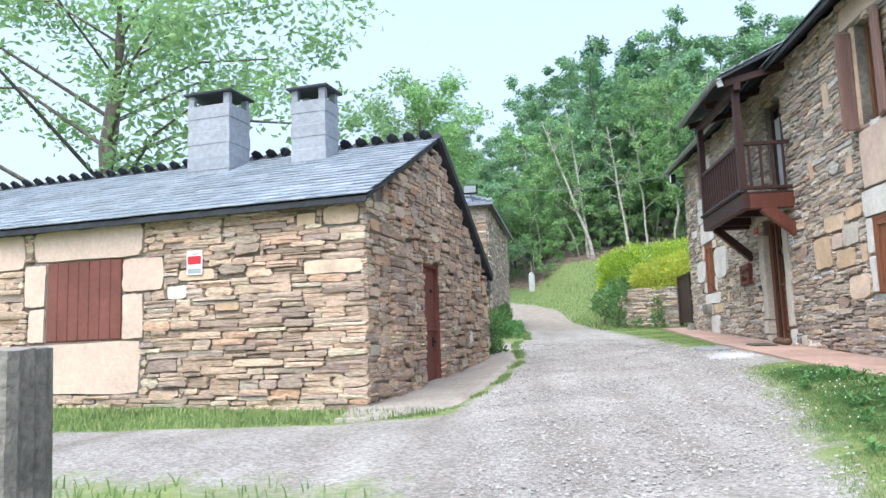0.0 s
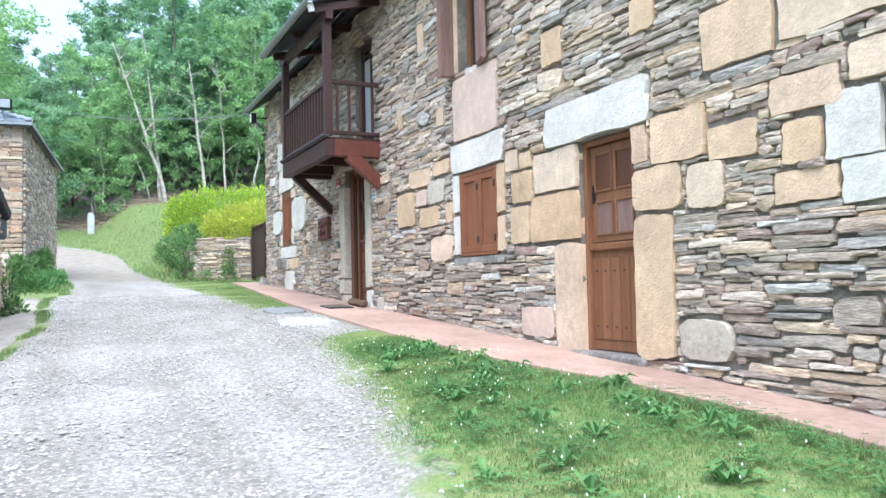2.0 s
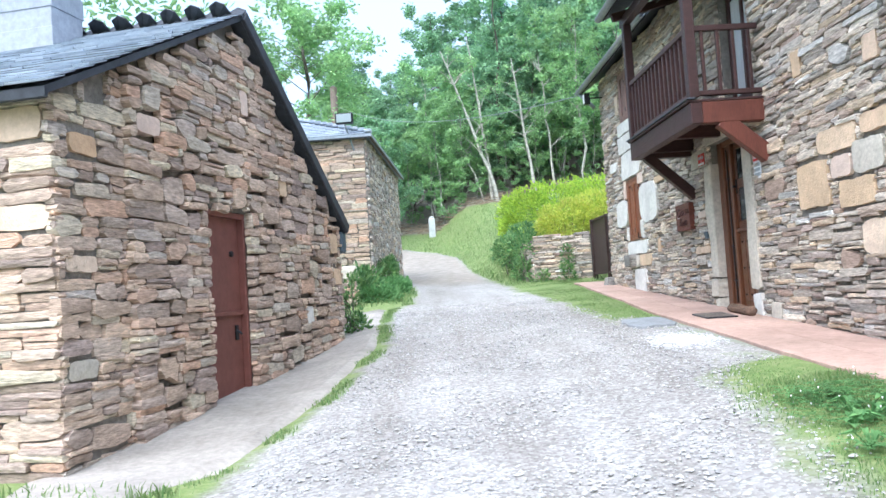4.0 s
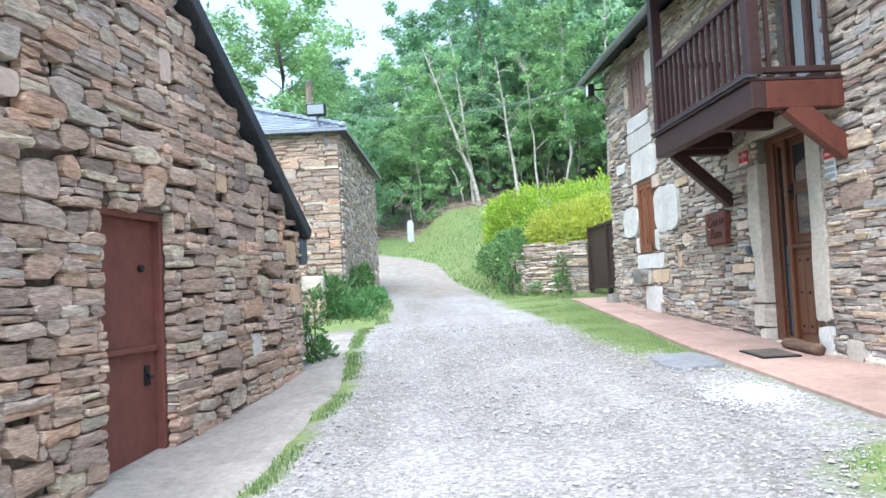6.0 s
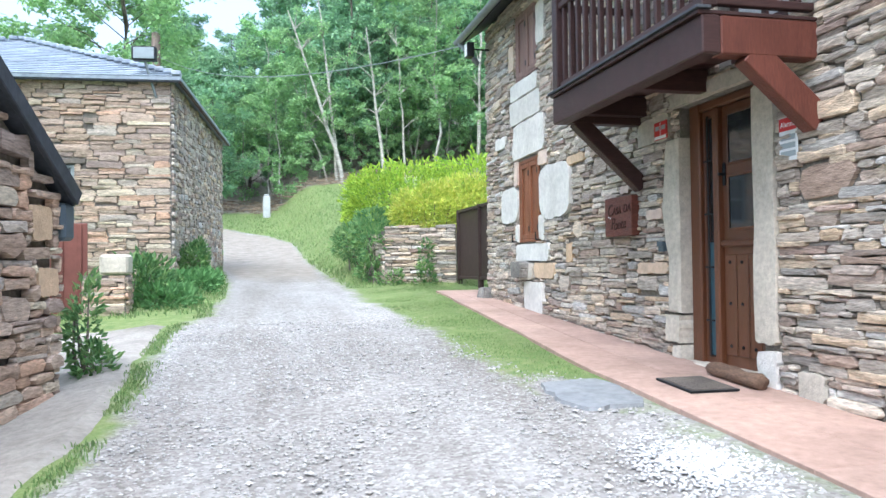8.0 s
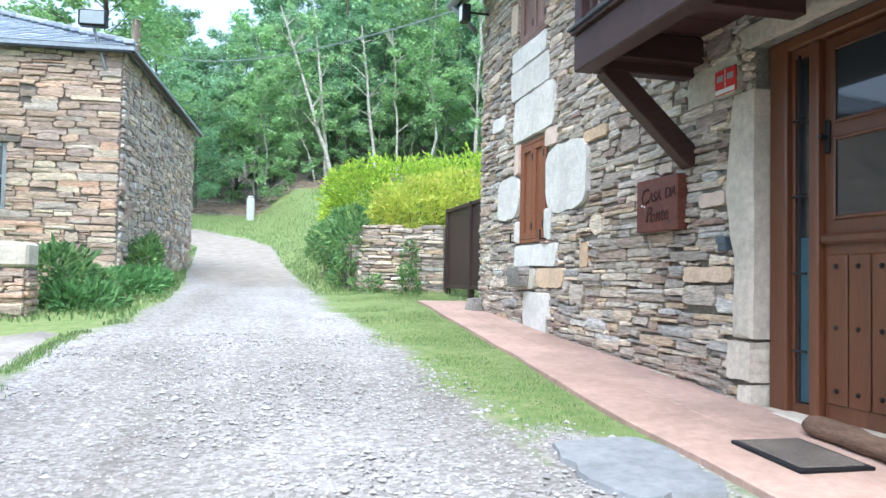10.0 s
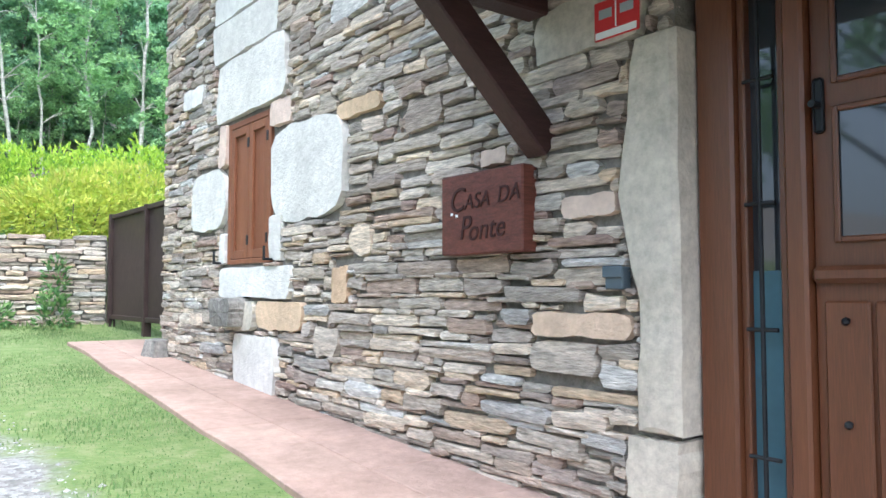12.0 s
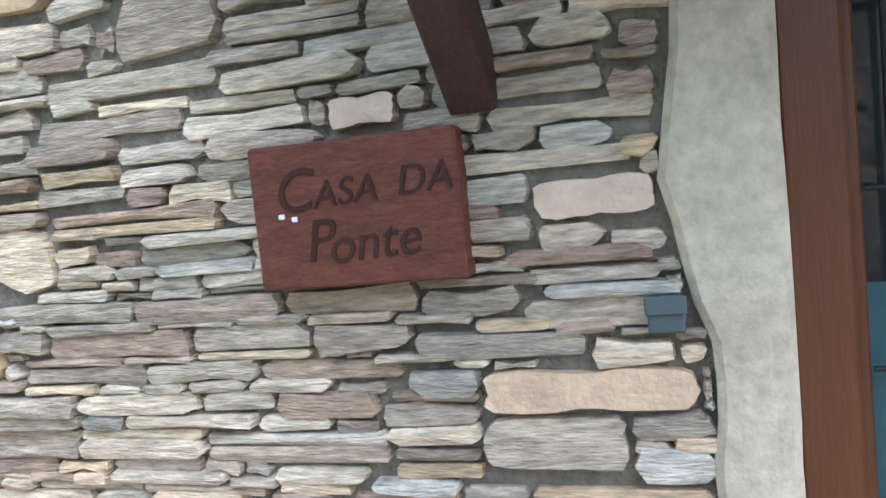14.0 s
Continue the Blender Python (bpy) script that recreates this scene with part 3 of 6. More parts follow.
# the great slabs and the slit
for row in ((-2.37, -1.68, 2.24, 2.72, mat_cream), (-3.62, -2.4, 2.27, 2.92, mat_cream), (-4.3, -2.62, 2.935, 3.42, mat_cream), (-4.7, -3.64, 2.3, 2.92, mat_white), (-3.14, -2.74, 1.40, 1.85, mat_white), (-3.72, -3.28, 1.40, 1.86, mat_white), (-3.68, -2.84, 1.12, 1.41, mat_white), (-3.5, -2.92, 1.87, 2.13, mat_cream), (-2.88, -2.31, 1.77, 2.04, mat_cream), (-2.72, -2.40, 1.42, 1.73, mat_cream), (-2.83, -2.32, 1.16, 1.39, mat_cream), (-2.2, -1.72, 1.55, 1.82, mat_cream), (-1.16, -0.84, 2.78, 3.1, mat_cream), (-3.95, -3.5, 1.9, 2.12, mat_cream), (-4.2, -3.75, 1.62, 1.88, mat_cream), (-4.3, -3.78, 1.2, 1.5, mat_pink)):
    dressed(*row)
# the front door: tall rough jambs
for row in ((7.066, 7.33, 0.53, 0.80, mat_jamb, 0.05, 0.12, 0.01), (7.066, 7.22, 0.2, 0.52, mat_jamb, 0.045, 0.12, 0.01), (5.69, 5.945, 0.62, 2.66, mat_jamb, 0.05, 0.1, 0.012), (5.69, 5.945, 0.24, 0.60, mat_white, 0.045, 0.12, 0.012), (7.22, 7.88, 2.43, 2.70, mat_jamb, 0.03, 0.25, 0.015), (5.72, 7.2, 2.705, 2.83, mat_jamb, 0.05, 0.1, 0.01)):
    dressed(*row[:5], proud=row[5], rnd=row[6], rough=row[7])


def tall_jamb():
    """A long hewn granite jamb, straight at the opening, swelling into the wall."""
    r = random.Random(44)
    vs = [0.81 + (2.42 - 0.81) * i / 15 for i in range(16)]
    swell = lambda v: 7.272 + 0.10 * math.exp(-((v - 1.85) / 0.3) ** 2) + 0.012 * math.sin(v * 9) + r.uniform(-0.008, 0.008)
    outline = [(7.066 + r.uniform(-0.003, 0.003), v) for v in vs] + [(swell(v), v) for v in reversed(vs)]
    n, rings = len(outline), []
    verts, faces = [], []
    for k, d in ((0.0, -0.3), (0.0, 0.028), (0.022, 0.05), (0.07, 0.056)):
        for u, v in outline:
            cu = 7.18
            verts.append(FP(u + (cu - u) * min(0.9, k / max(0.03, abs(u - cu))), d + r.uniform(-0.003, 0.003), v - (v - 1.6) * k * 0.5))
    for j in range(3):
        for i in range(n):
            faces.append((j * n + i, j * n + (i + 1) % n, (j + 1) * n + (i + 1) % n, (j + 1) * n + i))
    half = n // 2
    for i in range(half - 1):
        faces.append((3 * n + i, 3 * n + i + 1, 3 * n + n - 2 - i, 3 * n + n - 1 - i))
    raw("dressed_stone", verts, faces, mat_jamb, wall_east, "long rough granite door jamb")
    for i in range(8):
        v = 0.81 + 1.61 * i / 8
        DRESSED.append((7.08, max(swell(v), swell(v + 0.2)) - 0.01, v, v + 0.2))


tall_jamb()
# round the far window
for row in ((9.62, 10.77, 1.88, 2.61, mat_white, 0.5), (11.63, 12.45, 1.9, 2.46, mat_white, 0.55), (10.48, 11.88, 2.83, 3.36, mat_white, 0.14), (10.66, 11.95, 3.375, 3.72, mat_white, 0.14), (10.74, 11.95, 3.735, 3.98, mat_white, 0.14), (10.4, 10.77, 2.63, 2.84, mat_pink, 0.2), (11.62, 11.8, 2.44, 2.82, mat_pink, 0.2), (10.4, 11.75, 1.32, 1.58, mat_white, 0.14), (10.2, 11.0, 1.08, 1.31, mat_cream, 0.3), (11.02, 11.72, 1.05, 1.31, mat_jamb, 0.3), (10.62, 11.45, 0.55, 1.04, mat_white, 0.25), (10.55, 10.77, 1.6, 1.96, mat_white, 0.2), (11.63, 11.76, 1.6, 1.88, mat_white, 0.2), (10.45, 10.78, 4.3, 4.9, mat_white, 0.2), (11.74, 12.0, 4.2, 4.6, mat_cream, 0.2), (12.2, 12.7, 3.1, 3.3, mat_white, 0.25), (9.58, 9.8, 1.29, 1.55, mat_cream, 0.3), (7.3, 7.89, 1.165, 1.285, mat_cream, 0.25), (7.49, 7.9, 1.0, 1.155, mat_slate, 0.25), (7.37, 7.7, 1.69, 1.805, mat_pink, 0.3), (8.05, 8.27, 2.0, 2.1, mat_pink, 0.2), (9.2, 9.75, 2.5, 2.62, mat_cream, 0.4), (7.4, 7.75, 0.3, 0.44, mat_grey, 0.3), (5.2, 5.5, 0.25, 0.5, mat_jamb, 0.3)):
    dressed(*row[:5], rnd=row[5], proud=0.035, rough=0.012)
tagged(raw("corbel_stone", *prism(FP, dressed_outline(11.18, 11.62, 1.08, 1.33, random.Random(5), 0.3, 0.01), 0.17, -0.1, 0.02, random.Random(5)), mat_grey, wall_east), "projecting grey granite corbel")
stone_wall(FP, Y0, Y1, foot, lambda u: EAVE, HOLES + DRESSED, wall_east, mat_slate, random.Random(11), lambda u, v: 7.3 < u < 9.9 and 0.5 < v < 2.6, hs=(0.024, 0.078), ls=(0.12, 0.6), big=90, wave=0.08)

# north and south ends, back, roof of the house
FN = plane_of(0, Y1, 1, 0, 0, 1)
FS = plane_of(0, Y0, 1, 0, 0, -1)
for nm, P in (("wall_north", FN), ("wall_south", FS)):
    bm = bmesh.new()
    fr = [bm.verts.new(P(u, 0, v)) for u, v in ((0.012, -1.2), (8, -1.2), (8, EAVE), (4, 8.0), (0.012, EAVE))]
    bk = [bm.verts.new(P(u, -0.5, v)) for u, v in ((0.012, -1.2), (8, -1.2), (8, EAVE), (4, 8.0), (0.012, EAVE))]
    bm.faces.new(fr)
    bm.faces.new(bk[::-1])
    for i in range(5):
        bm.faces.new((fr[i], fr[(i + 1) % 5], bk[(i + 1) % 5], bk[i]))
    tagged(part(nm, bm, mat_mortar), "schist gable end wall of the house", "wall", kind="structure")
tagged(part("wall_west", block(plane_of(8, 0, 0, 1, 1, 0), Y0 + 0.55, Y1 - 0.55, -0.5, -0.01, -1.2, EAVE, 0), mat_mortar), "schist back wall of the house", "wall", kind="structure")
tagged(part("ceiling", block(FP, Y0 + 0.6, Y1 - 0.6, -7.4, -0.6, 2.72, 2.84, 0), mat_inside), "dark boarded ceiling inside the house", "ceiling", kind="structure")
tagged(part("wall_inner", block(FP, Y0 + 0.6, Y1 - 0.6, -3.0, -2.9, -0.5, 5.0, 0), mat_inside), "dark plastered inner wall", "wall", kind="structure")


def slate_slope(P0, eu, ev, length, rise, material, parent, r, course=0.2, width=0.26, near=None, name="slate"):
    """Courses of slates on a slope: P0 eave corner, eu along the eave, ev up the slope."""
    eu, ev = Vector(eu).normalized(), Vector(ev).normalized()
    nn = eu.cross(ev).normalized()
    if nn.z < 0:
        nn = -nn
    P0 = Vector(P0)
    bv, bf, k = [], [], 0
    for j in range(int(rise / course)):
        a = -r.random() * width
        while a < length:
            w = width * r.uniform(0.75, 1.3)
            x0, x1 = max(0, a), min(length, a + w - 0.006)
            a += w
            if x1 - x0 < 0.04:
                continue
            lo, hi = j * course + r.uniform(-0.012, 0.012), (j + 1) * course + 0.05
            t = 0.012 + r.uniform(0, 0.008)
            cs = [P0 + eu * x + ev * y + nn * z for x, y, z in ((x0, lo, 0.018), (x1, lo, 0.018), (x1, hi, 0.002), (x0, hi, 0.002), (x0, lo, 0.018 + t), (x1, lo, 0.018 + t), (x1, hi, 0.002 + t * 0.5), (x0, hi, 0.002 + t * 0.5))]
            fs = [(4, 5, 6, 7), (0, 1, 5, 4), (1, 2, 6, 5), (3, 0, 4, 7)]
            if near and near(x0, lo) and k < 280:
                raw(name, cs, fs, material, parent)
                k += 1
            else:
                b = len(bv)
                bv += cs
                bf += [tuple(i + b for i in f) for f in fs]
    if bv:
        tagged(raw("slates", bv, bf, material, parent, "courses of blue-grey slates"), kind="stuff")


def slab(corners, thick, material, name, parent=None):
    bm = bmesh.new()
    up = [bm.verts.new(Vector(c)) for c in corners]
    dn = [bm.verts.new(Vector(c) - Vector((0, 0, thick))) for c in corners]
    bm.faces.new(up)
    bm.faces.new(dn[::-1])
    for i in range(len(corners)):
        j = (i + 1) % len(corners)
        bm.faces.new((up[i], up[j], dn[j], dn[i]))
    return part(name, bm, material, parent)


house_roof = tagged(slab([(-0.38, Y0 - 0.2, 5.12), (-0.38, Y1 + 0.2, 5.12), (4, Y1 + 0.2, 8.1), (4, Y0 - 0.2, 8.1)], 0.07, mat_roofdark, "roof_house"), "dark slate roof of the house", "roof", kind="structure")
slab([(8.4, Y0 - 0.2, 5.12), (8.4, Y1 + 0.2, 5.12), (4.001, Y1 + 0.2, 8.1), (4.001, Y0 - 0.2, 8.1)], 0.07, mat_roofdark, "back_slope", house_roof)
slate_slope((-0.4, Y0 - 0.2, 5.125), (0, 1, 0), (4.38, 0, 2.98), Y1 - Y0 + 0.4, 5.2, mat_roof, house_roof, random.Random(3), 0.25, 0.3)


def gutter(name, x, y0, y1, z, parent=None):
    bm = bmesh.new()
    rings = []
    for y in (y0, y1):
        rings.append([bm.verts.new((x + rr * math.cos(a), y, z + rr * math.sin(a))) for rr in (0.065, 0.058) for a in [math.pi + math.pi * i / 8 for i in range(9)]])
    for i in range(8):
        bm.faces.new((rings[0][i], rings[0][i + 1], rings[1][i + 1], rings[1][i]))
        bm.faces.new((rings[0][9 + i], rings[0][10 + i], rings[1][10 + i], rings[1][9 + i]))
    for r_ in rings:
        for i in range(8):
            bm.faces.new((r_[i], r_[i + 1], r_[10 + i], r_[9 + i]))
    for i in (0, 8):
        bm.faces.new((rings[0][i], rings[1][i], rings[1][9 + i], rings[0][9 + i]))
    return part(name, bm, mat_zinc, parent)


g_far = empty("roof_gutter", "grey zinc half-round gutter under the slate eave", "gutter")
gutter("channel", -0.45, 8.35, Y1 + 0.25, 5.1, g_far)
part("elbow", bar((-0.45, Y1 + 0.1, 5.06), (-0.12, Y1 + 0.08, 4.7), 0.045), mat_zinc, g_far, smooth=True)
flood = empty("flood_light", "small dark flood lamp on the eave bracket", "lamp")
part("housing", block(FP, 12.95, 13.12, 0.3, 0.42, 4.72, 4.96, 0.01), mat_iron, flood)
part("lens", block(FP, 12.97, 13.10, 0.421, 0.43, 4.74, 4.94, 0.002), mat_signwhite, flood, "pale lamp glass")
part("bracket", bar(FP(13.03, -0.02, 4.86), FP(13.03, 0.31, 4.86), 0.015), mat_iron, flood)


# ---- openings of the house ----
def shutter_leaf(P, u0, u1, d0, d1, v0, v1, material, parent):
    leaf = part("shutter_leaf", block(P, u0, u1, d0, d1 - 0.012, v0, v1, 0.004), material, parent)
    s = 0.07
    for a in ((u0, u0 + s, v0, v1), (u1 - s, u1, v0, v1), (u0 + s, u1 - s, v0, v0 + s), (u0 + s, u1 - s, v1 - s, v1)):
        part("frame_bar", block(P, a[0], a[1], d1 - 0.013, d1 + 0.012, a[2], a[3], 0.004), material, leaf)
    for v in (v0 + 0.15, v1 - 0.15):
        part("hinge", block(P, u0 - 0.01, u0 + 0.03, d1, d1 + 0.018, v - 0.04, v + 0.04, 0.003), mat_iron, leaf, "black iron hinge")
    return leaf


def closed_window(name, u0, u1, v0, v1, material, label, depth=-0.02):
    w = empty(name, label, "window", kind="structure")
    bm = bmesh.new()
    for a in ((u0, u0 + 0.05, v0, v1), (u1 - 0.05, u1, v0, v1), (u0 + 0.05, u1 - 0.05, v1 - 0.05, v1), (u0 + 0.05, u1 - 0.05, v0, v0 + 0.04)):
        block(FP, a[0], a[1], depth - 0.1, depth + 0.035, a[2], a[3], 0.005, bm)
    part("window_frame", bm, material, w)
    m = (u0 + u1) / 2
    shutter_leaf(FP, u0 + 0.053, m - 0.003, depth - 0.03, depth + 0.02, v0 + 0.043, v1 - 0.053, material, w)
    shutter_leaf(FP, m + 0.003, u1 - 0.053, depth - 0.03, depth + 0.02, v0 + 0.043, v1 - 0.053, material, w)
    return w


closed_window("window_1", 1.582, 2.528, 1.0, 2.03, mat_shut, "closed red-brown wooden shutters in a granite window")
w2 = closed_window("window_2", 10.782, 11.618, 1.602, 2.798, mat_shut, "closed brown panelled shutters in whitewashed granite surround")
for u in (10.7, 11.7):
    bm = bar(FP(u, 0.0, 1.62), FP(u, 0.11, 1.62), 0.01)
    bar(FP(u, 0.1, 1.62), FP(u, 0.1, 1.72), 0.011, bm=bm)
    part("shutter_catch", bm, mat_iron, w2, "black iron shutter catch")
closed_window("window_3", 10.802, 11.698, 4.002, 4.968, mat_shut2, "closed faded shutters of an upper window")

win_up = empty("window_4", "upper window with open louvred wooden shutters", "window", kind="structure")
bm = bmesh.new()
for a in ((1.982, 2.05, 3.302, 4.748), (2.45, 2.518, 3.302, 4.748), (2.05, 2.45, 4.68, 4.748), (2.05, 2.45, 3.302, 3.37), (2.235, 2.265, 3.37, 4.68)):
    block(FP, a[0], a[1], -0.22, -0.14, a[2], a[3], 0.004, bm)
part("window_frame", bm, mat_door2, win_up)
part("pane", block(FP, 2.05, 2.45, -0.19, -0.18, 3.37, 4.68, 0), mat_glass, win_up)
part("curtain", block(FP, 2.06, 2.44, -0.25, -0.22, 3.4, 4.66, 0), mat_curtain, win_up)
for base, tip in (((2.58, 0.03), (2.60, 0.24)), ((1.93, 0.03), (1.60, 0.12))):
    du, dd = tip[0] - base[0], tip[1] - base[1]
    L = math.hypot(du, dd)
    Q = lambda u, d, v, b=base, du=du / L, dd=dd / L: FP(b[0] + du * u - dd * d, b[1] + dd * u + du * d, v)
    leaf = part("shutter_leaf", block(Q, 0, L, -0.02, 0.02, 3.26, 4.66, 0.004), mat_shut2, win_up)
    for i in range(5):
        part("board", block(Q, 0.02 + i * (L - 0.04) / 5, 0.02 + (i + 0.86) * (L - 0.04) / 5, -0.034, 0.034, 3.28, 4.64, 0.004), mat_shut2, leaf)


def panel(P, u0, u1, d, v0, v1, material, parent, name="panel", glass=None):
    """A framed panel: a raised field within four mouldings."""
    p = part(name, block(P, u0, u1, d - 0.01, d, v0, v1, 0.003), glass or material, parent)
    m = 0.022
    for a in ((u0, u0 + m, v0, v1), (u1 - m, u1, v0, v1), (u0 + m, u1 - m, v0, v0 + m), (u0 + m, u1 - m, v1 - m, v1)):
        part("moulding", block(P, a[0], a[1], d + 0.0005, d + 0.014, a[2], a[3], 0.005), material, p)
    if not glass:
        part("field", block(P, u0 + 0.06, u1 - 0.06, d + 0.0005, d + 0.012, v0 + 0.06, v1 - 0.06, 0.01), material, p)
    return p


def stud(P, u, d, v, parent, r=0.016):
    bm = bmesh.new()
    bmesh.ops.create_icosphere(bm, subdivisions=1, radius=r, matrix=Matrix.Translation(P(u, d, v)))
    return part("stud", bm, mat_iron, parent, "domed black iron stud")


# the oak stable door
door_1 = empty("door_1", "brown oak half-door with framed upper panels and studs", "door", kind="structure")
D = -0.10
bm = bmesh.new()
for a in ((-0.808, -0.755, 0.012, 1.998), (-0.055, -0.002, 0.012, 1.998), (-0.755, -0.055, 1.945, 1.998)):
    block(FP, a[0], a[1], D - 0.08, D + 0.05, a[2], a[3], 0.005, bm)
part("door_frame", bm, mat_door2, door_1)
lower = part("lower_leaf", block(FP, -0.752, -0.058, D - 0.05, D, 0.02, 0.99, 0.005), mat_door2, door_1)
for i in range(5):
    u = -0.74 + i * 0.138
    part("board", block(FP, u, u + 0.128, D + 0.001, D + 0.014, 0.12, 0.88, 0.005), mat_door2, lower)
    for v in (0.24, 0.76):
        stud(FP, u + 0.064, D + 0.016, v, lower, 0.011)
part("drip_rail", block(FP, -0.75, -0.06, D + 0.001, D + 0.045, 0.95, 1.02, 0.012), mat_door2, lower)
upper = part("upper_leaf", block(FP, -0.752, -0.058, D - 0.05, D, 1.03, 1.94, 0.005), mat_door2, door_1)
for u in (-0.69, -0.385):
    # paler wood colour here stands in for a brown-beige reflection
    panel(FP, u, u + 0.265, D + 0.001, 1.09, 1.42, mat_door2, upper, glass=mat_shut2)
    panel(FP, u, u + 0.265, D + 0.001, 1.50, 1.87, mat_door2, upper, glass=mat_door)
part("lock_plate", block(FP, -0.13, -0.085, D + 0.001, D + 0.014, 1.40, 1.58, 0.005), mat_iron, upper, "black iron lock plate")
tagged(part("threshold", block(FP, -0.95, 0.12, -0.5, 0.10, -0.12, 0.01, 0.02), mat_grey), "worn grey granite threshold under the oak door", "threshold", kind="structure")

# the front door with its barred side light
door_2 = empty("door_2", "varnished brown front door with barred side light", "door", kind="structure")
D = -0.14
Z0 = 0.36
bm = bmesh.new()
for a in ((5.948, 6.05, Z0, 2.698), (6.90, 7.06, Z0, 2.698), (6.62, 6.70, Z0, 2.62), (6.05, 6.90, 2.62, 2.698)):
    block(FP, a[0], a[1], D - 0.07, D + 0.06, a[2], a[3], 0.012, bm)
part("door_frame", bm, mat_door, door_2)
part("side_pane", block(FP, 6.74, 6.88, D - 0.03, D - 0.022, 0.44, 2.58, 0), mat_glass, door_2)
bm = bmesh.new()
for a in ((6.70, 6.74, Z0, 2.62), (6.87, 6.90, Z0, 2.62), (6.74, 6.87, Z0, 0.44), (6.74, 6.87, 2.56, 2.62)):
    block(FP, a[0], a[1], D - 0.05, D + 0.02, a[2], a[3], 0.006, bm)
part("side_frame", bm, mat_door, door_2)
part("blue_blind", block(FP, 6.745, 6.868, D - 0.018, D - 0.012, 0.45, 1.45, 0), surface("blue_blind_cloth", [(0.045, 0.10, 0.13), (0.06, 0.125, 0.16)], 0.35, 10, 0.1, 2, 0.1, 0), door_2, "blue-grey film behind the bars")
part("iron_bar", bar(FP(6.805, D + 0.035, 0.45), FP(6.805, D + 0.035, 2.57), 0.009), mat_iron, door_2, "black iron grille bar")
for v in (0.76, 1.23, 1.70, 2.17):
    part("iron_bar", bar(FP(6.745, D + 0.035, v), FP(6.868, D + 0.035, v), 0.008), mat_iron, door_2)
leaf_lo = part("lower_leaf", block(FP, 6.053, 6.617, D - 0.045, D + 0.01, Z0 + 0.01, 1.42, 0.005), mat_door, door_2)
leaf_up = part("upper_leaf", block(FP, 6.053, 6.617, D - 0.045, D + 0.01, 1.44, 2.615, 0.005), mat_door, door_2)
part("drip_rail", block(FP, 6.056, 6.612, D + 0.011, D + 0.055, 1.40, 1.46, 0.016), mat_door, leaf_lo)
for i in range(3):
    u = 6.09 + i * 0.168
    part("board", block(FP, u, u + 0.155, D + 0.011, D + 0.026, Z0 + 0.12, 1.34, 0.008), mat_door, leaf_lo)
    for v in (0.56, 1.27, 0.92):
        stud(FP, u + 0.078, D + 0.03, v, leaf_lo)
panel(FP, 6.12, 6.54, D + 0.011, 1.54, 2.02, mat_door, leaf_up, "pane", mat_glass)
panel(FP, 6.12, 6.54, D + 0.011, 2.10, 2.55, mat_door, leaf_up, "pane", mat_glass)
part("lock_plate", block(FP, 6.565, 6.605, D + 0.011, D + 0.022, 1.93, 2.13, 0.01), mat_iron, leaf_up, "black iron lock plate")
part("door_handle", bar(FP(6.585, D + 0.02, 2.03), FP(6.585, D + 0.07, 2.03), 0.014), mat_iron, leaf_up)
tagged(part("threshold", block(FP, 5.955, 7.055, -0.5, 0.07, 0.2, 0.385, 0.02), mat_jamb), "pale granite threshold under the front door", "threshold", kind="structure")


def sill_log():
    r = random.Random(2)
    bm = bmesh.new()
    rings = []
    for i in range(15):
        u = 5.70 + 0.66 * i / 14
        f = 1 if 0 < i < 14 else 0.8
        rings.append([bm.verts.new(FP(u, 0.17 + 0.075 * f * math.cos(a) * (1 + 0.3 * noise.noise((u * 6, a, 0))), 0.057 * u + 0.045 + 0.058 * f * math.sin(a) * (1 + 0.45 * noise.noise((u * 6, a, 4))))) for a in [k * math.pi / 6 for k in range(12)]])
    for p_, q_ in zip(rings, rings[1:]):
        for k in range(12):
            bm.faces.new((p_[k], p_[(k + 1) % 12], q_[(k + 1) % 12], q_[k]))
    bm.faces.new(rings[0])
    bm.faces.new(rings[-1])
    return tagged(part("sill_log", bm, mat_oldlog, smooth=True), "short weathered brown log lying before the front door", "log")


sill_log()

# the balcony door
bdoor = empty("door_3", "pale curtained glazed door on the balcony", "door", kind="structure")
bm = bmesh.new()
for a in ((5.552, 5.63, 2.902, 4.748), (6.37, 6.448, 2.902, 4.748), (5.63, 6.37, 4.66, 4.748), (5.63, 6.37, 2.902, 3.2), (5.97, 6.03, 3.2, 4.66)):
    block(FP, a[0], a[1], -0.2, -0.12, a[2], a[3], 0.005, bm)
part("door_frame", bm, mat_dark, bdoor)
part("pane", block(FP, 5.63, 6.37, -0.165, -0.16, 3.2, 4.66, 0), mat_glass, bdoor)
part("curtain", block(FP, 5.632, 6.368, -0.159, -0.15, 3.21, 4.5, 0), mat_curtain, bdoor, "pale curtain")
slitw = tagged(part("window_5", block(FP, -3.279, -3.141, -0.4, -0.38, 1.431, 1.799, 0), mat_inside), "dark narrow slit window in granite", "window", kind="structure")

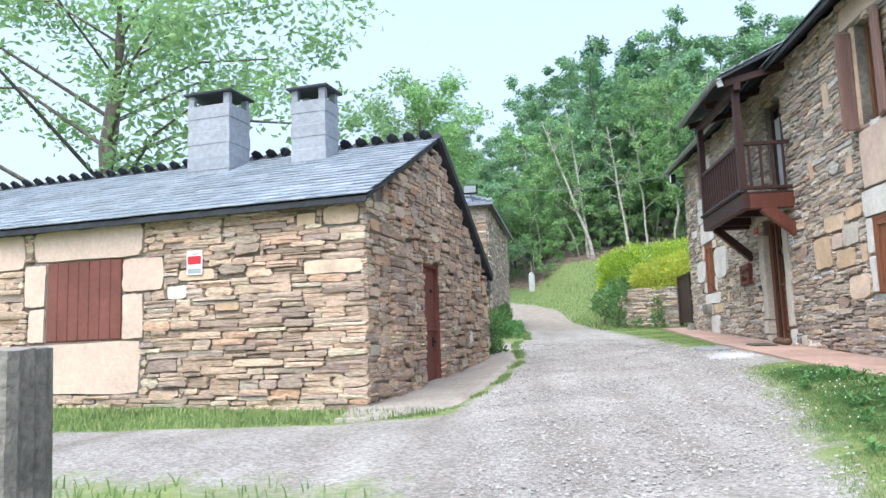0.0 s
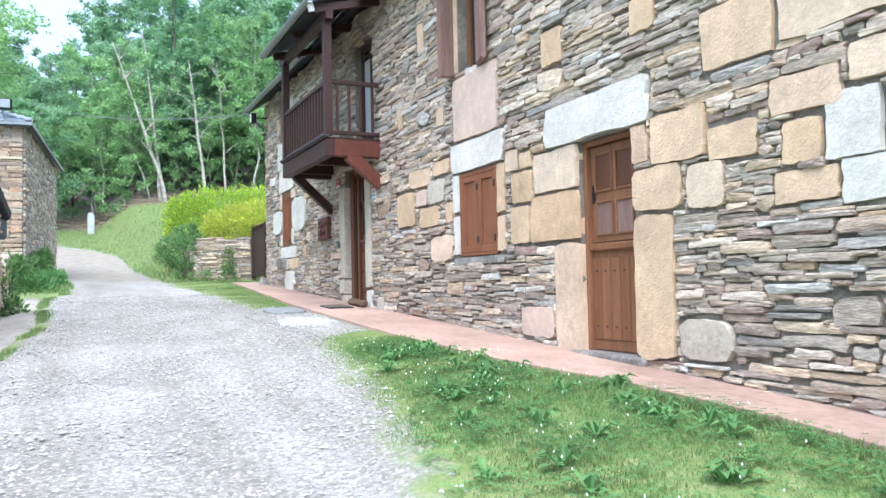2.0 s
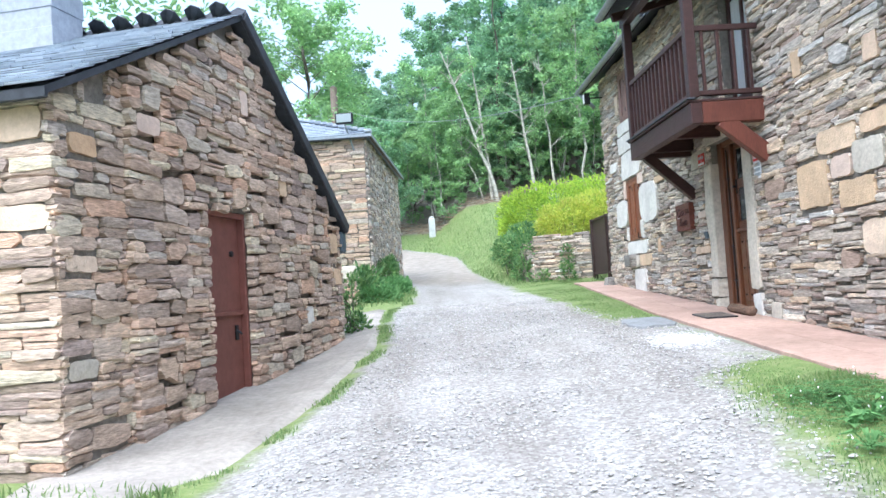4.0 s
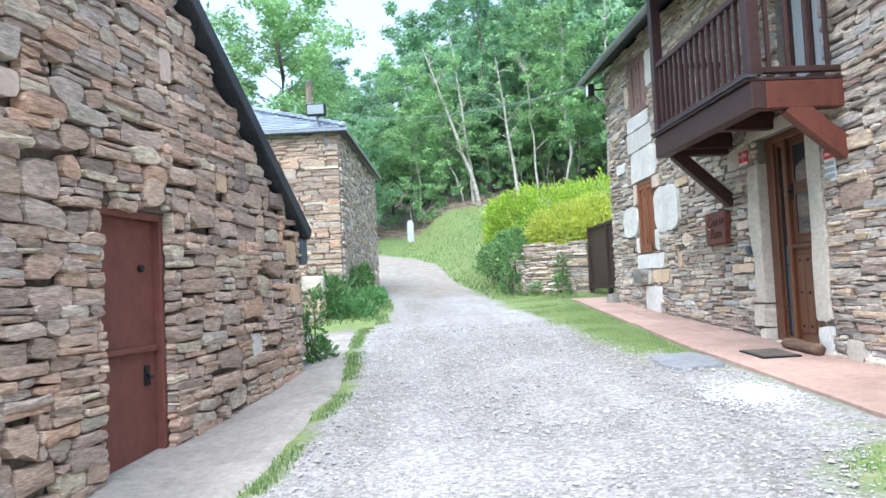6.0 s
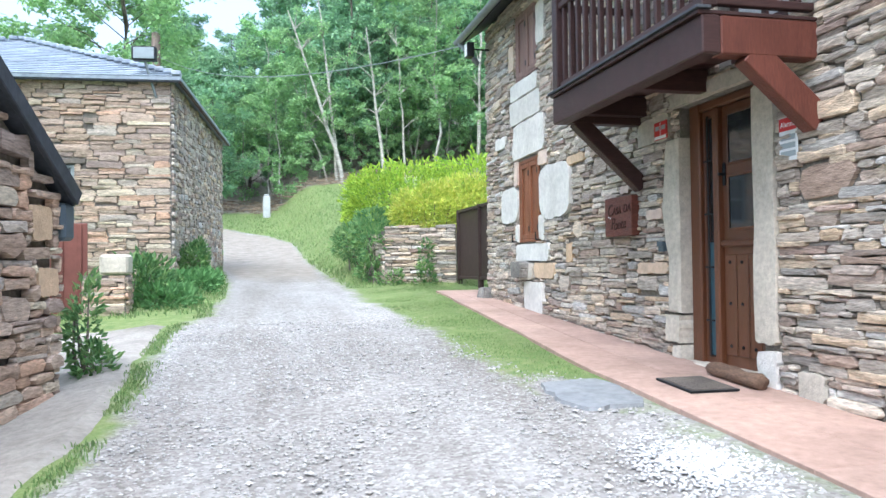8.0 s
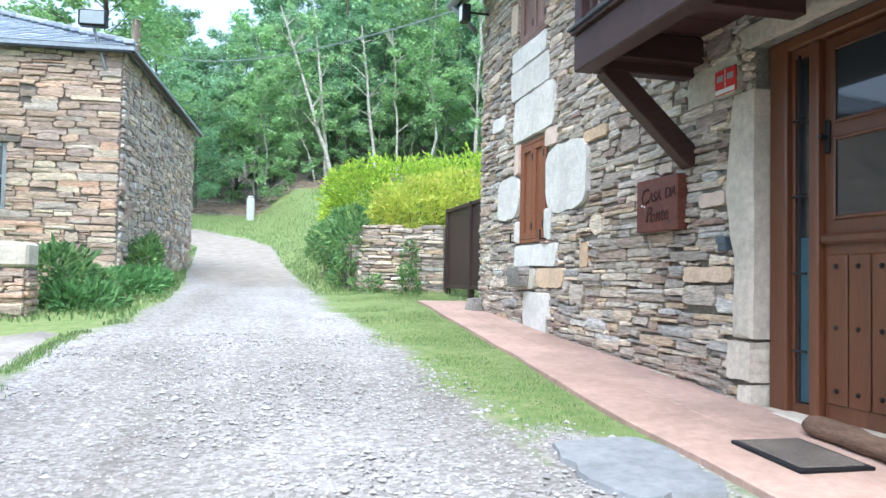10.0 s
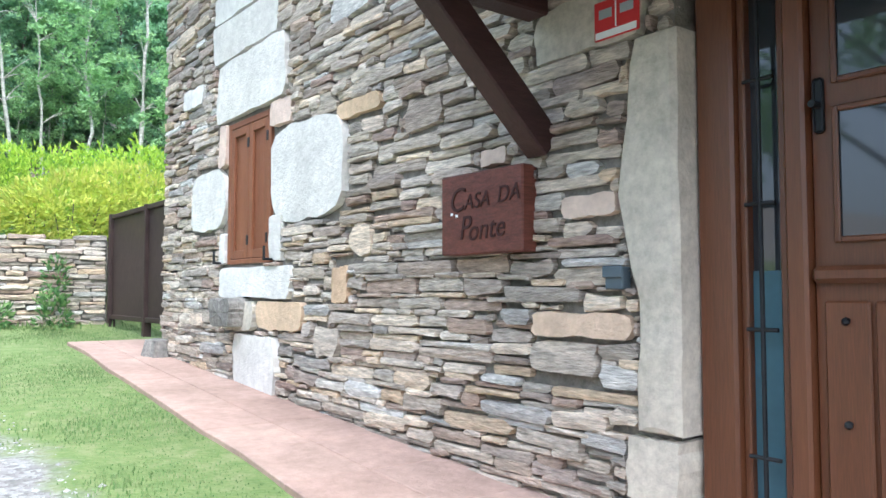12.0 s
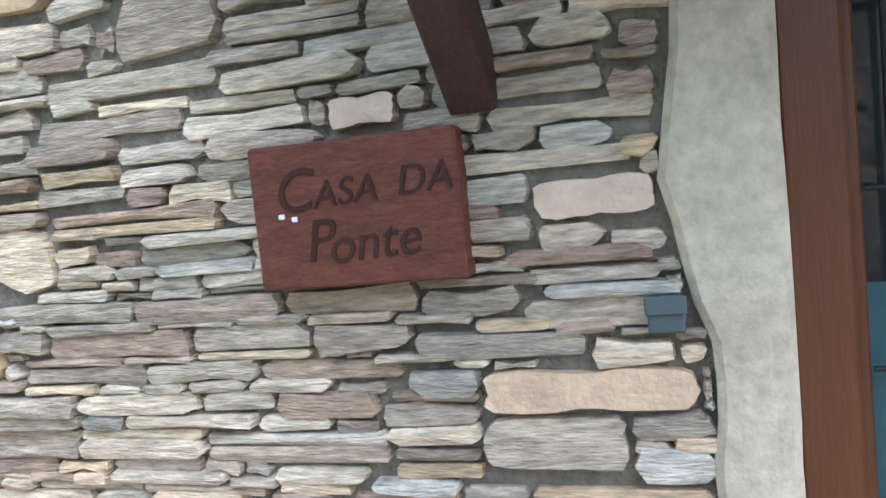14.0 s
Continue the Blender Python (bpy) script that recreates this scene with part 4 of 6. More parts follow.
# ---- balcony ----
balcony = empty("balcony", "dark-stained wooden balcony on brackets with slate roof", "balcony")
B0, B1, BX = 5.2, 7.9, 0.92
part("front_beam", block(FP, B0, B1, BX - 0.14, BX, 2.66, 2.92, 0.01), mat_dark, balcony)
part("end_beam", block(FP, B0 + 0.002, B0 + 0.14, 0.03, BX - 0.142, 2.66, 2.92, 0.01), mat_red, balcony, "red-brown end beam")
part("end_beam", block(FP, B1 - 0.14, B1 - 0.002, 0.03, BX - 0.142, 2.66, 2.92, 0.01), mat_dark, balcony)
for i in range(9):
    a = B0 + 0.0 + i * (B1 - B0) / 9
    part("floor_board", block(FP, a + 0.004, a + (B1 - B0) / 9 - 0.004, 0.03, BX + 0.03, 2.924, 2.95, 0.004), mat_dark, balcony)
part("edge_strip", block(FP, B0 - 0.02, B1 + 0.02, BX - 0.06, BX + 0.05, 2.953, 2.975, 0.004), mat_roofdark, balcony, "dark slate edging strip")
for a in (B0 + 0.22, (B0 + B1) / 2, B1 - 0.26):
    part("joist", block(FP, a, a + 0.12, 0.03, BX - 0.145, 2.73, 2.92, 0.006), mat_dark, balcony)
for a in (B0 + 0.07, B1 - 0.07):
    part("bracket", beam(FP(a, BX - (0.38 if a < 6 else 0.22), 2.70), FP(a, 0.0, 2.24 if a < 6 else 2.05), 0.13, 0.2 if a < 6 else 0.15), mat_red if a < 6 else mat_dark, balcony, "slanting timber bracket")
for a in (B0 + 0.06, B1 - 0.06):
    part("post", block(FP, a - 0.06, a + 0.06, BX - 0.12, BX, 2.977, 4.74, 0.008), mat_dark, balcony)
part("top_rail", block(FP, B0 + 0.121, B1 - 0.121, BX - 0.1, BX - 0.02, 3.78, 3.85, 0.01), mat_dark, balcony)
part("bottom_rail", block(FP, B0 + 0.121, B1 - 0.121, BX - 0.09, BX - 0.03, 3.0, 3.06, 0.008), mat_dark, balcony)
for i in range(15):
    a = B0 + 0.2 + i * (B1 - B0 - 0.4) / 14
    part("baluster", block(FP, a - 0.024, a + 0.024, BX - 0.08, BX - 0.035, 3.06, 3.78, 0.006), mat_dark, balcony)
for e in (B0 + 0.06, B1 - 0.06):
    part("side_rail", block(FP, e - 0.03, e + 0.03, 0.03, BX - 0.121, 3.78, 3.85, 0.008), mat_dark, balcony)
    part("side_rail", block(FP, e - 0.03, e + 0.03, 0.03, BX - 0.121, 3.0, 3.06, 0.008), mat_dark, balcony)
    for k in range(4):
        d = 0.12 + k * 0.19
        part("baluster", block(FP, e - 0.02, e + 0.02, d, d + 0.04, 3.06, 3.78, 0.006), mat_dark, balcony)
part("head_beam", block(FP, B0 - 0.1, B1 + 0.1, BX - 0.12, BX, 4.742, 4.88, 0.008), mat_dark, balcony)
for a in (B0 - 0.05, B0 + 1.3, B1 - 0.05):
    part("rafter", beam(FP(a, BX + 0.15, 4.87), FP(a, 0.02, 5.14), 0.09, 0.12), mat_dark, balcony)
slab([(-1.13, B0 - 0.2, 4.98), (-1.13, B1 + 0.25, 4.98), (0.3, B1 + 0.25, 5.66), (0.3, B0 - 0.2, 5.66)], 0.05, mat_roofdark, "balcony_roof", balcony)
slate_slope((-1.15, B0 - 0.22, 4.985), (0, 1, 0), (1.45, 0, 0.69), B1 - B0 + 0.48, 1.55, mat_roof, balcony, random.Random(4), 0.2, 0.25)
gutter("gutter", -1.2, B0 - 0.2, B1 + 0.25, 4.97, balcony)
bm = bmesh.new()
bar((-1.17, B0 - 0.1, 4.96), (-1.13, B0 - 0.08, 4.82), 0.05, bm=bm)
part("gutter_outlet", bm, mat_signwhite, balcony, "white plastic outlet")

# ---- plates and signs on the facade ----
def letters(text, P_mat, size, material, parent, name="lettering", depth=0.004, shear=0.0):
    cu = bpy.data.curves.new(name, "FONT")
    cu.body, cu.size, cu.extrude, cu.shear = text, size, depth, shear
    cu.align_x, cu.align_y = "CENTER", "CENTER"
    tmp = new("tmp", cu)
    bpy.context.view_layer.update()
    me = bpy.data.meshes.new_from_object(tmp.evaluated_get(bpy.context.evaluated_depsgraph_get()))
    bpy.data.objects.remove(tmp)
    me.transform(P_mat)
    me.materials.clear()
    me.materials.append(material)
    ob = new(name, me)
    ob.parent = parent
    return ob


def on_facade(u, d, v, tilt=0):
    """Text axes on the facade: to the right is towards smaller y."""
    return Matrix(((0, 0, -1, -d), (-1, 0, 0, u), (0, 1, 0, v), (0, 0, 0, 1))) @ Matrix.Rotation(radians(tilt), 4, "Z")


plaque = empty("name_sign", "thick carved red-brown wooden house name board", "sign")
part("board", block(FP, 7.875, 8.5, 0.0, 0.10, 1.56, 1.975, 0.008), mat_plaque, plaque)
letters("C", on_facade(8.37, 0.101, 1.835, 3), 0.175, mat_carve, plaque, shear=0.25)
letters("ASA", on_facade(8.21, 0.101, 1.825, 3), 0.11, mat_carve, plaque, shear=0.25)
letters("DA", on_facade(7.975, 0.101, 1.84, 3), 0.115, mat_carve, plaque, shear=0.25)
letters("P", on_facade(8.305, 0.101, 1.69, 3), 0.17, mat_carve, plaque, shear=0.25)
letters("onte", on_facade(8.14, 0.101, 1.68, 3), 0.15, mat_carve, plaque, shear=0.25)
for u, v in ((8.36, 1.755), (8.40, 1.765)):
    part("paint_fleck", block(FP, u, u + 0.018, 0.1, 0.102, v, v + 0.014, 0), mat_signwhite, plaque, "chipped white fleck")

jbox = empty("junction_box", "small slate-blue plastic box on the stone wall", "electrical box")
part("box", block(FP, 7.325, 7.42, 0.0, 0.06, 1.38, 1.475, 0.006), mat_plastic, jbox)
part("lid", block(FP, 7.32, 7.425, 0.0605, 0.072, 1.43, 1.48, 0.004), mat_plastic, jbox)
rplate = empty("red_plate", "two-leaf red enamel plate with white marks", "sign")
part("plate", block(FP, 7.23, 7.47, 0.04, 0.052, 2.45, 2.62, 0.004), mat_signred, rplate)
part("strip", block(FP, 7.24, 7.46, 0.0525, 0.054, 2.455, 2.485, 0), mat_signwhite, rplate, "white lettering strip")
part("divider", block(FP, 7.345, 7.352, 0.0525, 0.054, 2.49, 2.615, 0), mat_signwhite, rplate)
for u in (7.295, 7.41):
    part("emblem", block(FP, u - 0.04, u + 0.03, 0.0525, 0.0545, 2.54, 2.58, 0), mat_signgrey, rplate, "small printed emblem")
alarm = empty("alarm_plate", "white and red alarm notice plate on the wall", "sign")
part("plate", block(FP, 5.42, 5.62, 0.035, 0.045, 2.0, 2.32, 0.003), mat_signwhite, alarm)
part("band", block(FP, 5.425, 5.615, 0.0455, 0.047, 2.22, 2.315, 0), mat_signred, alarm, "red heading band")
letters("Alarma", on_facade(5.52, 0.0475, 2.265), 0.055, mat_signwhite, alarm, depth=0.001)
for i in range(3):
    part("print_bar", block(FP, 5.44, 5.60, 0.0455, 0.047, 2.03 + i * 0.06, 2.07 + i * 0.06, 0), mat_signgrey, alarm, "grey printed bar")

# ---- paving by the house ----
def pave_width(y):
    return float(np.interp(y, [-7, -4, -2.8, -1.3, 0, 2.6, 7.4, 8.7, 14.4], [0.75, 0.72, 0.58, 0.68, 0.97, 1.1, 1.04, 0.93, 0.62]))


pavement = tagged(new("pavement"), "strip of pale terracotta paving along the house", "pavement", kind="structure")


def build_paving():
    r = random.Random(21)
    y = -6.8
    while y < 14.5:
        L = r.uniform(0.55, 0.75)
        y2 = min(14.6, y + L)
        n = 2
        for k in range(n):
            verts = []
            for yy in (y + 0.003, y2 - 0.003):
                w = pave_width(yy) + 0.035 * noise.noise((yy * 1.7, 0, 0))
                a, b = -0.0 - w * k / n - 0.003, -w * (k + 1) / n + 0.003
                if yy > 13.28:
                    a += 0.25 * (k == 0)
                for x in (a, b):
                    z = -0.04 + 0.057 * yy + 0.03
                    verts += [(x, yy, z), (x, yy, z - 0.12)]
            ins = 0.005
            cx, cy = sum(v[0] for v in verts) / 8, sum(v[1] for v in verts) / 8
            top = [(verts[i][0] + (ins if verts[i][0] < cx else -ins), verts[i][1] + (ins if verts[i][1] < cy else -ins), verts[i][2] + 0.004) for i in (0, 2, 6, 4)]
            vs = [verts[i] for i in (0, 2, 6, 4)] + [verts[i] for i in (1, 3, 7, 5)] + top
            fs = [(8, 9, 10, 11)] + [(i, (i + 1) % 4, 8 + (i + 1) % 4, 8 + i) for i in range(4)] + [(4 + i, 4 + (i + 1) % 4, (i + 1) % 4, i) for i in range(4)]
            raw("slab", vs, fs, mat_pave, pavement)
        y = y2


mat_rug = empty("door_mat", "dark fibre doormat on the terracotta paving", "doormat")
part("pad", block(lambda u, d, v: Vector((-d, u, v + 0.057 * u)), 5.74, 6.2, 0.38, 0.72, 0.0, 0.018, 0.006), mat_rubber, mat_rug)
part("rim", block(lambda u, d, v: Vector((-d, u, v + 0.057 * u)), 5.71, 6.23, 0.35, 0.75, -0.006, 0.012, 0.004), mat_iron, mat_rug)
r0 = random.Random(9)
HP = lambda u, d, v: Vector((u, v, ground_z(u, v) + d))
tagged(raw("drain_slab", *prism(HP, dressed_outline(-1.68, -1.09, 5.6, 6.5, r0, 0.3, 0.03), 0.022, -0.05, 0.02, r0, 0.004), mat_flag), "grey flagstone set in the gravel by the paving", "flagstone")
tagged(raw("corner_stone", *prism(lambda u, d, v: Vector((u, v, 0.77 + d)), dressed_outline(-0.24, 0.06, 12.98, 13.34, r0, 0.6, 0.02), 0.13, -0.05, 0.05, r0, 0.02), mat_grey), "rounded grey stone at the house corner", "stone")

# ---- the slate-roofed barn ----
BO = (-6.85, 1.80)
BG = plane_of(*BO, 0.2255, 0.9742, 0.9742, -0.2255)
BL = plane_of(*BO, -0.9742, 0.2255, -0.2255, -0.9742)
GW, RIDGE, LONG = 6.08, 3.0, 14.0
gable_top = lambda u: 2.58 + (4.02 - 2.58) * u / RIDGE if u < RIDGE else 4.02 + (2.0 - 4.02) * (u - RIDGE) / (GW - RIDGE)
gfoot = lambda u: ground_z(*BG(u, 0, 0).xy)
BDOOR = (2.13, 3.05, -0.6, 1.86)
barn_wall = solid_with_holes(BG, 0.0, GW, -0.9, 2.0, -0.5, -0.012, [BDOOR], mat_mortar, "wall_barn_gable", "brown schist rubble gable wall of the barn")
bm = bmesh.new()
pts = [(0, 2.0), (GW, 2.0), (GW, gable_top(GW) - 0.01), (RIDGE, 4.0), (0, 2.56)]
fr, bk = [bm.verts.new(BG(u, -0.012, v)) for u, v in pts[:2] + pts[3:]], [bm.verts.new(BG(u, -0.5, v)) for u, v in pts[:2] + pts[3:]]
bm.faces.new(fr)
bm.faces.new(bk[::-1])
for i in range(4):
    bm.faces.new((fr[i], fr[(i + 1) % 4], bk[(i + 1) % 4], bk[i]))
part("gable_core", bm, mat_mortar, barn_wall)
keep_g = [BDOOR]
for row in ((0.15, 0.5, 2.1, 2.28, mat_cream), (0.95, 1.32, 2.4, 2.58, mat_pink), (2.95, 3.15, 2.95, 3.25, mat_pink), (5.6, 5.95, 1.5, 1.8, mat_cream), (5.7, 6.05, 1.05, 1.3, mat_cream), (0.05, 0.45, 1.2, 1.34, mat_cream), (4.6, 4.85, 0.55, 0.8, mat_white), (3.9, 4.15, 2.15, 2.35, mat_cream), (0.05, 0.4, 0.4, 0.56, mat_jamb)):
    dressed(*row, proud=0.025 if row[1] < 0.8 else 0.085, rnd=0.35, wall=barn_wall, P=BG, keep=keep_g)
BG2 = lambda u, d, v: BG(u, d + 0.06, v)
stone_wall(BG, -0.04, 0.86, gfoot, lambda u: gable_top(u) - 0.03, keep_g, barn_wall, mat_rust, random.Random(14), lambda u, v: 0.2 < v < 1.6, hs=(0.05, 0.13), ls=(0.14, 0.42), depth=0.035, big=6)
stone_wall(BG2, 0.8, GW, gfoot, lambda u: gable_top(u) - 0.03, keep_g, barn_wall, mat_rust, random.Random(12), lambda u, v: 3.0 < u < 5.6 and 0.2 < v < 2.0, hs=(0.05, 0.13), ls=(0.14, 0.42), depth=0.035, big=60)
BWIN = (3.9, 5.28, 0.76, 1.97)
barn_long = solid_with_holes(BL, 0.0, LONG, -0.9, 2.62, -0.5, -0.012, [BWIN], mat_mortar, "wall_barn_long", "long rubble barn wall of brown and grey schist")
keep_l = [BWIN]
for row in ((3.5, 5.55, 1.98, 2.46, mat_pink, 0.2), (3.55, 5.6, -0.02, 0.74, mat_pink, 0.1), (3.15, 3.88, 1.45, 1.95, mat_pink, 0.2), (3.5, 3.88, 0.76, 1.43, mat_pink, 0.1), (5.3, 5.7, 1.3, 1.96, mat_pink, 0.15), (5.3, 5.62, 0.76, 1.28, mat_pink, 0.1), (5.7, 6.4, 1.9, 2.45, mat_pink, 0.2), (0.05, 0.6, 2.18, 2.44, mat_cream, 0.3), (0.7, 1.0, 2.2, 2.38, mat_cream, 0.3), (0.02, 0.9, 1.52, 1.72, mat_cream, 0.3), (2.3, 2.9, 1.55, 1.72, mat_cream, 0.3), (1.9, 2.3, 1.1, 1.22, mat_cream, 0.4), (2.75, 3.1, 1.3, 1.5, mat_white, 0.3)):
    dressed(*row[:5], proud=0.03, rnd=row[5], wall=barn_long, P=BL, keep=keep_l)
stone_wall(BL, -0.04, LONG, lambda u: ground_z(*BL(u, 0, 0).xy), lambda u: 2.56, keep_l, barn_long, mat_rust, random.Random(13), lambda u, v: u < 2.9 and 0.3 < v < 1.7, hs=(0.05, 0.12), ls=(0.2, 0.65), depth=0.045, big=20, wave=0.03)
tagged(part("wall_barn_far", block(plane_of(*BG(GW, 0, 0).xy, -0.9742, 0.2255, 0.2255, 0.9742), 0.5, LONG, -0.5, -0.01, -0.9, 1.95, 0), mat_mortar), "far long wall of the barn", "wall", kind="structure")
tagged(part("wall_barn_end", block(plane_of(*BL(LONG, 0, 0).xy, 0.2255, 0.9742, -0.9742, 0.2255), 0.5, GW - 0.5, -0.5, -0.01, -0.9, 2.0, 0), mat_mortar), "far end wall of the barn", "wall", kind="structure")
bwin = empty("window_6", "closed rust-red boarded shutter in pink granite surround", "window", kind="structure")
part("shutter", block(BL, 3.903, 5.277, -0.06, 0.0, 0.763, 1.967, 0.004), mat_barn_door, bwin)
for i in range(7):
    a = 3.91 + i * 0.195
    part("board", block(BL, a, a + 0.188, 0.001, 0.014, 0.78, 1.955, 0.004), mat_barn_door, bwin)
plate = empty("number_plate", "small white and red enamel plate on the barn wall", "sign")
part("plate", block(BL, 2.48, 2.74, 0.05, 0.06, 1.63, 1.98, 0.003), mat_signwhite, plate)
part("red_band", block(BL, 2.5, 2.72, 0.0605, 0.062, 1.78, 1.90, 0), mat_signred, plate, "red printed band")
part("grey_band", block(BL, 2.5, 2.72, 0.0605, 0.062, 1.65, 1.72, 0), mat_signgrey, plate, "blue-grey printed band")
bd = empty("door_4", "closed red-brown sheet-metal barn half-door", "door", kind="structure")
bm = bmesh.new()
for a in ((2.132, 2.18, -0.22, 1.858), (3.0, 3.048, -0.22, 1.858), (2.18, 3.0, 1.80, 1.858)):
    block(BG, a[0], a[1], -0.14, 0.015, a[2], a[3], 0.005, bm)
part("door_frame", bm, mat_barn_door, bd)
lo = part("lower_leaf", block(BG, 2.182, 2.998, -0.10, -0.05, -0.2, 0.78, 0.004), mat_barn_door, bd)
up = part("upper_leaf", block(BG, 2.182, 2.998, -0.10, -0.05, 0.80, 1.798, 0.004), mat_barn_door, bd)
part("drip_rail", block(BG, 2.185, 2.995, -0.049, -0.015, 0.765, 0.81, 0.006), mat_barn_door, lo)
part("lock_plate", block(BG, 2.82, 2.89, -0.049, -0.03, 0.50, 0.66, 0.006), mat_iron, lo, "black iron lock")
part("door_handle", bar(BG(2.85, -0.03, 0.6), BG(2.85, 0.02, 0.56), 0.012), mat_iron, lo)
part("knocker", bar(BG(2.8, -0.049, 1.42), BG(2.8, -0.02, 1.42), 0.03), mat_iron, up, "iron ring")
tagged(part("lintel", block(BG, 2.1, 3.25, -0.3, 0.03, 1.862, 1.95, 0.012), mat_bark), "weathered wooden lintel over the barn door", "lintel", kind="structure")

barn_roof = tagged(new("roof_barn"), "blue-grey slate roof of the barn with crossed ridge slates", "roof", kind="structure")


def barn_at(u, w, z, out=0.0):
    """u across the gable, w back along the barn."""
    p = BG(u, out, z)
    return Vector((p.x - 0.9742 * w, p.y + 0.2255 * w, z))


OV = 0.13
slab([barn_at(-0.22, -OV, 2.50), barn_at(-0.22, LONG, 2.50), barn_at(RIDGE, LONG, 4.07), barn_at(RIDGE, -OV, 4.07)], 0.06, mat_roofdark, "near_slope", barn_roof)
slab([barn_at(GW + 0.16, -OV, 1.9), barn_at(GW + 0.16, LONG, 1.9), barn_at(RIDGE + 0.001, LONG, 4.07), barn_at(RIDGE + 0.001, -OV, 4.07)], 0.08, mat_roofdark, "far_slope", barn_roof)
e0, e1, e2 = barn_at(-0.24, -OV - 0.02, 2.51), barn_at(-0.24, LONG, 2.51), barn_at(RIDGE, -OV - 0.02, 4.08)
slate_slope(e0, e1 - e0, e2 - e0, LONG, (e2 - e0).length - 0.12, mat_roof, barn_roof, random.Random(6), 0.19, 0.28, lambda x, y: x < 7.5 and y > 0.4)
f0 = barn_at(GW + 0.18, -OV - 0.02, 1.91)
f2 = barn_at(RIDGE, -OV - 0.02, 4.08)
# far slope's shade is put into its colour: near-black instead of blue-grey
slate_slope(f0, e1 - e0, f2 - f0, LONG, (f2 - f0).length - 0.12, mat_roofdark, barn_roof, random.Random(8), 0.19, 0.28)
for i in range(46):
    w = -0.05 + i * 0.3
    for side in (1, -1):
        c = barn_at(RIDGE - 0.1 * side, w + (0.15 if side < 0 else 0), 4.04)
        t = barn_at(RIDGE + 0.12 * side, w + (0.15 if side < 0 else 0), 4.17)
        ax = Vector((-0.9742, 0.2255, 0))
        vs = [c - ax * 0.13, c + ax * 0.13, t + ax * 0.09, t + ax * 0.01 + Vector((0, 0, 0.045)), t - ax * 0.09]
        nrm = (vs[1] - vs[0]).cross(vs[2] - vs[0]).normalized() * 0.014
        allv = vs + [v + nrm for v in vs]
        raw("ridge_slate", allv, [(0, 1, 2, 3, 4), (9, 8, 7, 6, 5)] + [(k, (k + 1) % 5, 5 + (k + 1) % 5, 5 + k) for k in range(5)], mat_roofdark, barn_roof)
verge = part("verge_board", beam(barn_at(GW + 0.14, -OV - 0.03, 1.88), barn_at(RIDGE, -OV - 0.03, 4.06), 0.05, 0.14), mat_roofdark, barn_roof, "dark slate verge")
part("eave_board", beam(barn_at(-0.2, -OV, 2.46), barn_at(-0.2, LONG, 2.46), 0.04, 0.08), mat_roofdark, barn_roof)
part("gutter_end", block(BG, GW - 0.02, GW + 0.18, -0.3, 0.12, 1.52, 1.84, 0.03), mat_plastic, barn_roof, "grey-blue gutter hopper")


def chimney(u, w, z0, z1, half):
    c = empty("chimney", "slate-clad square chimney with flat dark cap", "chimney", "chimneys on the barn ridge")
    P = lambda a, d, v: barn_at(u + d, w + a, v)
    rows = 6
    for i in range(rows):
        a, b = z0 + (z1 - z0) * i / rows, z0 + (z1 - z0) * (i + 1) / rows
        g = half + 0.012 * (i % 2)
        part("slate_course", block(P, -g, g, -g * 0.8, g * 0.8, a, b + 0.004, 0.006), mat_chim, c)
    for a in (-1, 1):
        for d in (-1, 1):
            part("cap_leg", block(P, a * (half - 0.06) - 0.06, a * (half - 0.06) + 0.06, d * (half * 0.8 - 0.05) - 0.05, d * (half * 0.8 - 0.05) + 0.05, z1 + 0.005, z1 + 0.2, 0.006), mat_chim, c)
    part("cap", block(P, -half - 0.07, half + 0.07, -half * 0.8 - 0.07, half * 0.8 + 0.07, z1 + 0.201, z1 + 0.25, 0.012), mat_roofdark, c, "dark slate cap")


chimney(2.45, 1.95, 3.5, 4.78, 0.32)
chimney(2.45, 3.88, 3.5, 4.92, 0.42)

# ---- concrete apron along the barn ----
def build_apron():
    verts, n = [], 9
    ys = [0.7 + 0.25 * i for i in range(42)]
    for y in ys:
        xr = left_edge(max(y, 1.2)) - 0.12 - (0.9 * max(0, 1.7 - y))
        yy = y
        t = (yy - BO[1]) / 0.9742
        xl = BO[0] + 0.2255 * t + 0.0 if t < GW else -6.6
        if y < 1.8:
            xl = -7.0
        xl = min(xl - 0.05, xr - 0.05)
        for i in range(n):
            x = xl + (xr - xl) * i / (n - 1)
            verts.append((x, y, ground_z(x, y) + 0.045 + 0.012 * noise.noise((x * 3, y * 3, 1)) - (0.05 if i == n - 1 else 0)))
    faces = [(j * n + i, j * n + i + 1, (j + 1) * n + i + 1, (j + 1) * n + i) for j in range(len(ys) - 1) for i in range(n - 1)]
    ob = raw("apron", verts, faces, mat_conc)
    tagged(ob, "worn concrete apron along the barn wall", "pavement", kind="structure")
    so = ob.modifiers.new("thick", "SOLIDIFY")
    so.thickness, so.offset = 0.1, -1


build_apron()

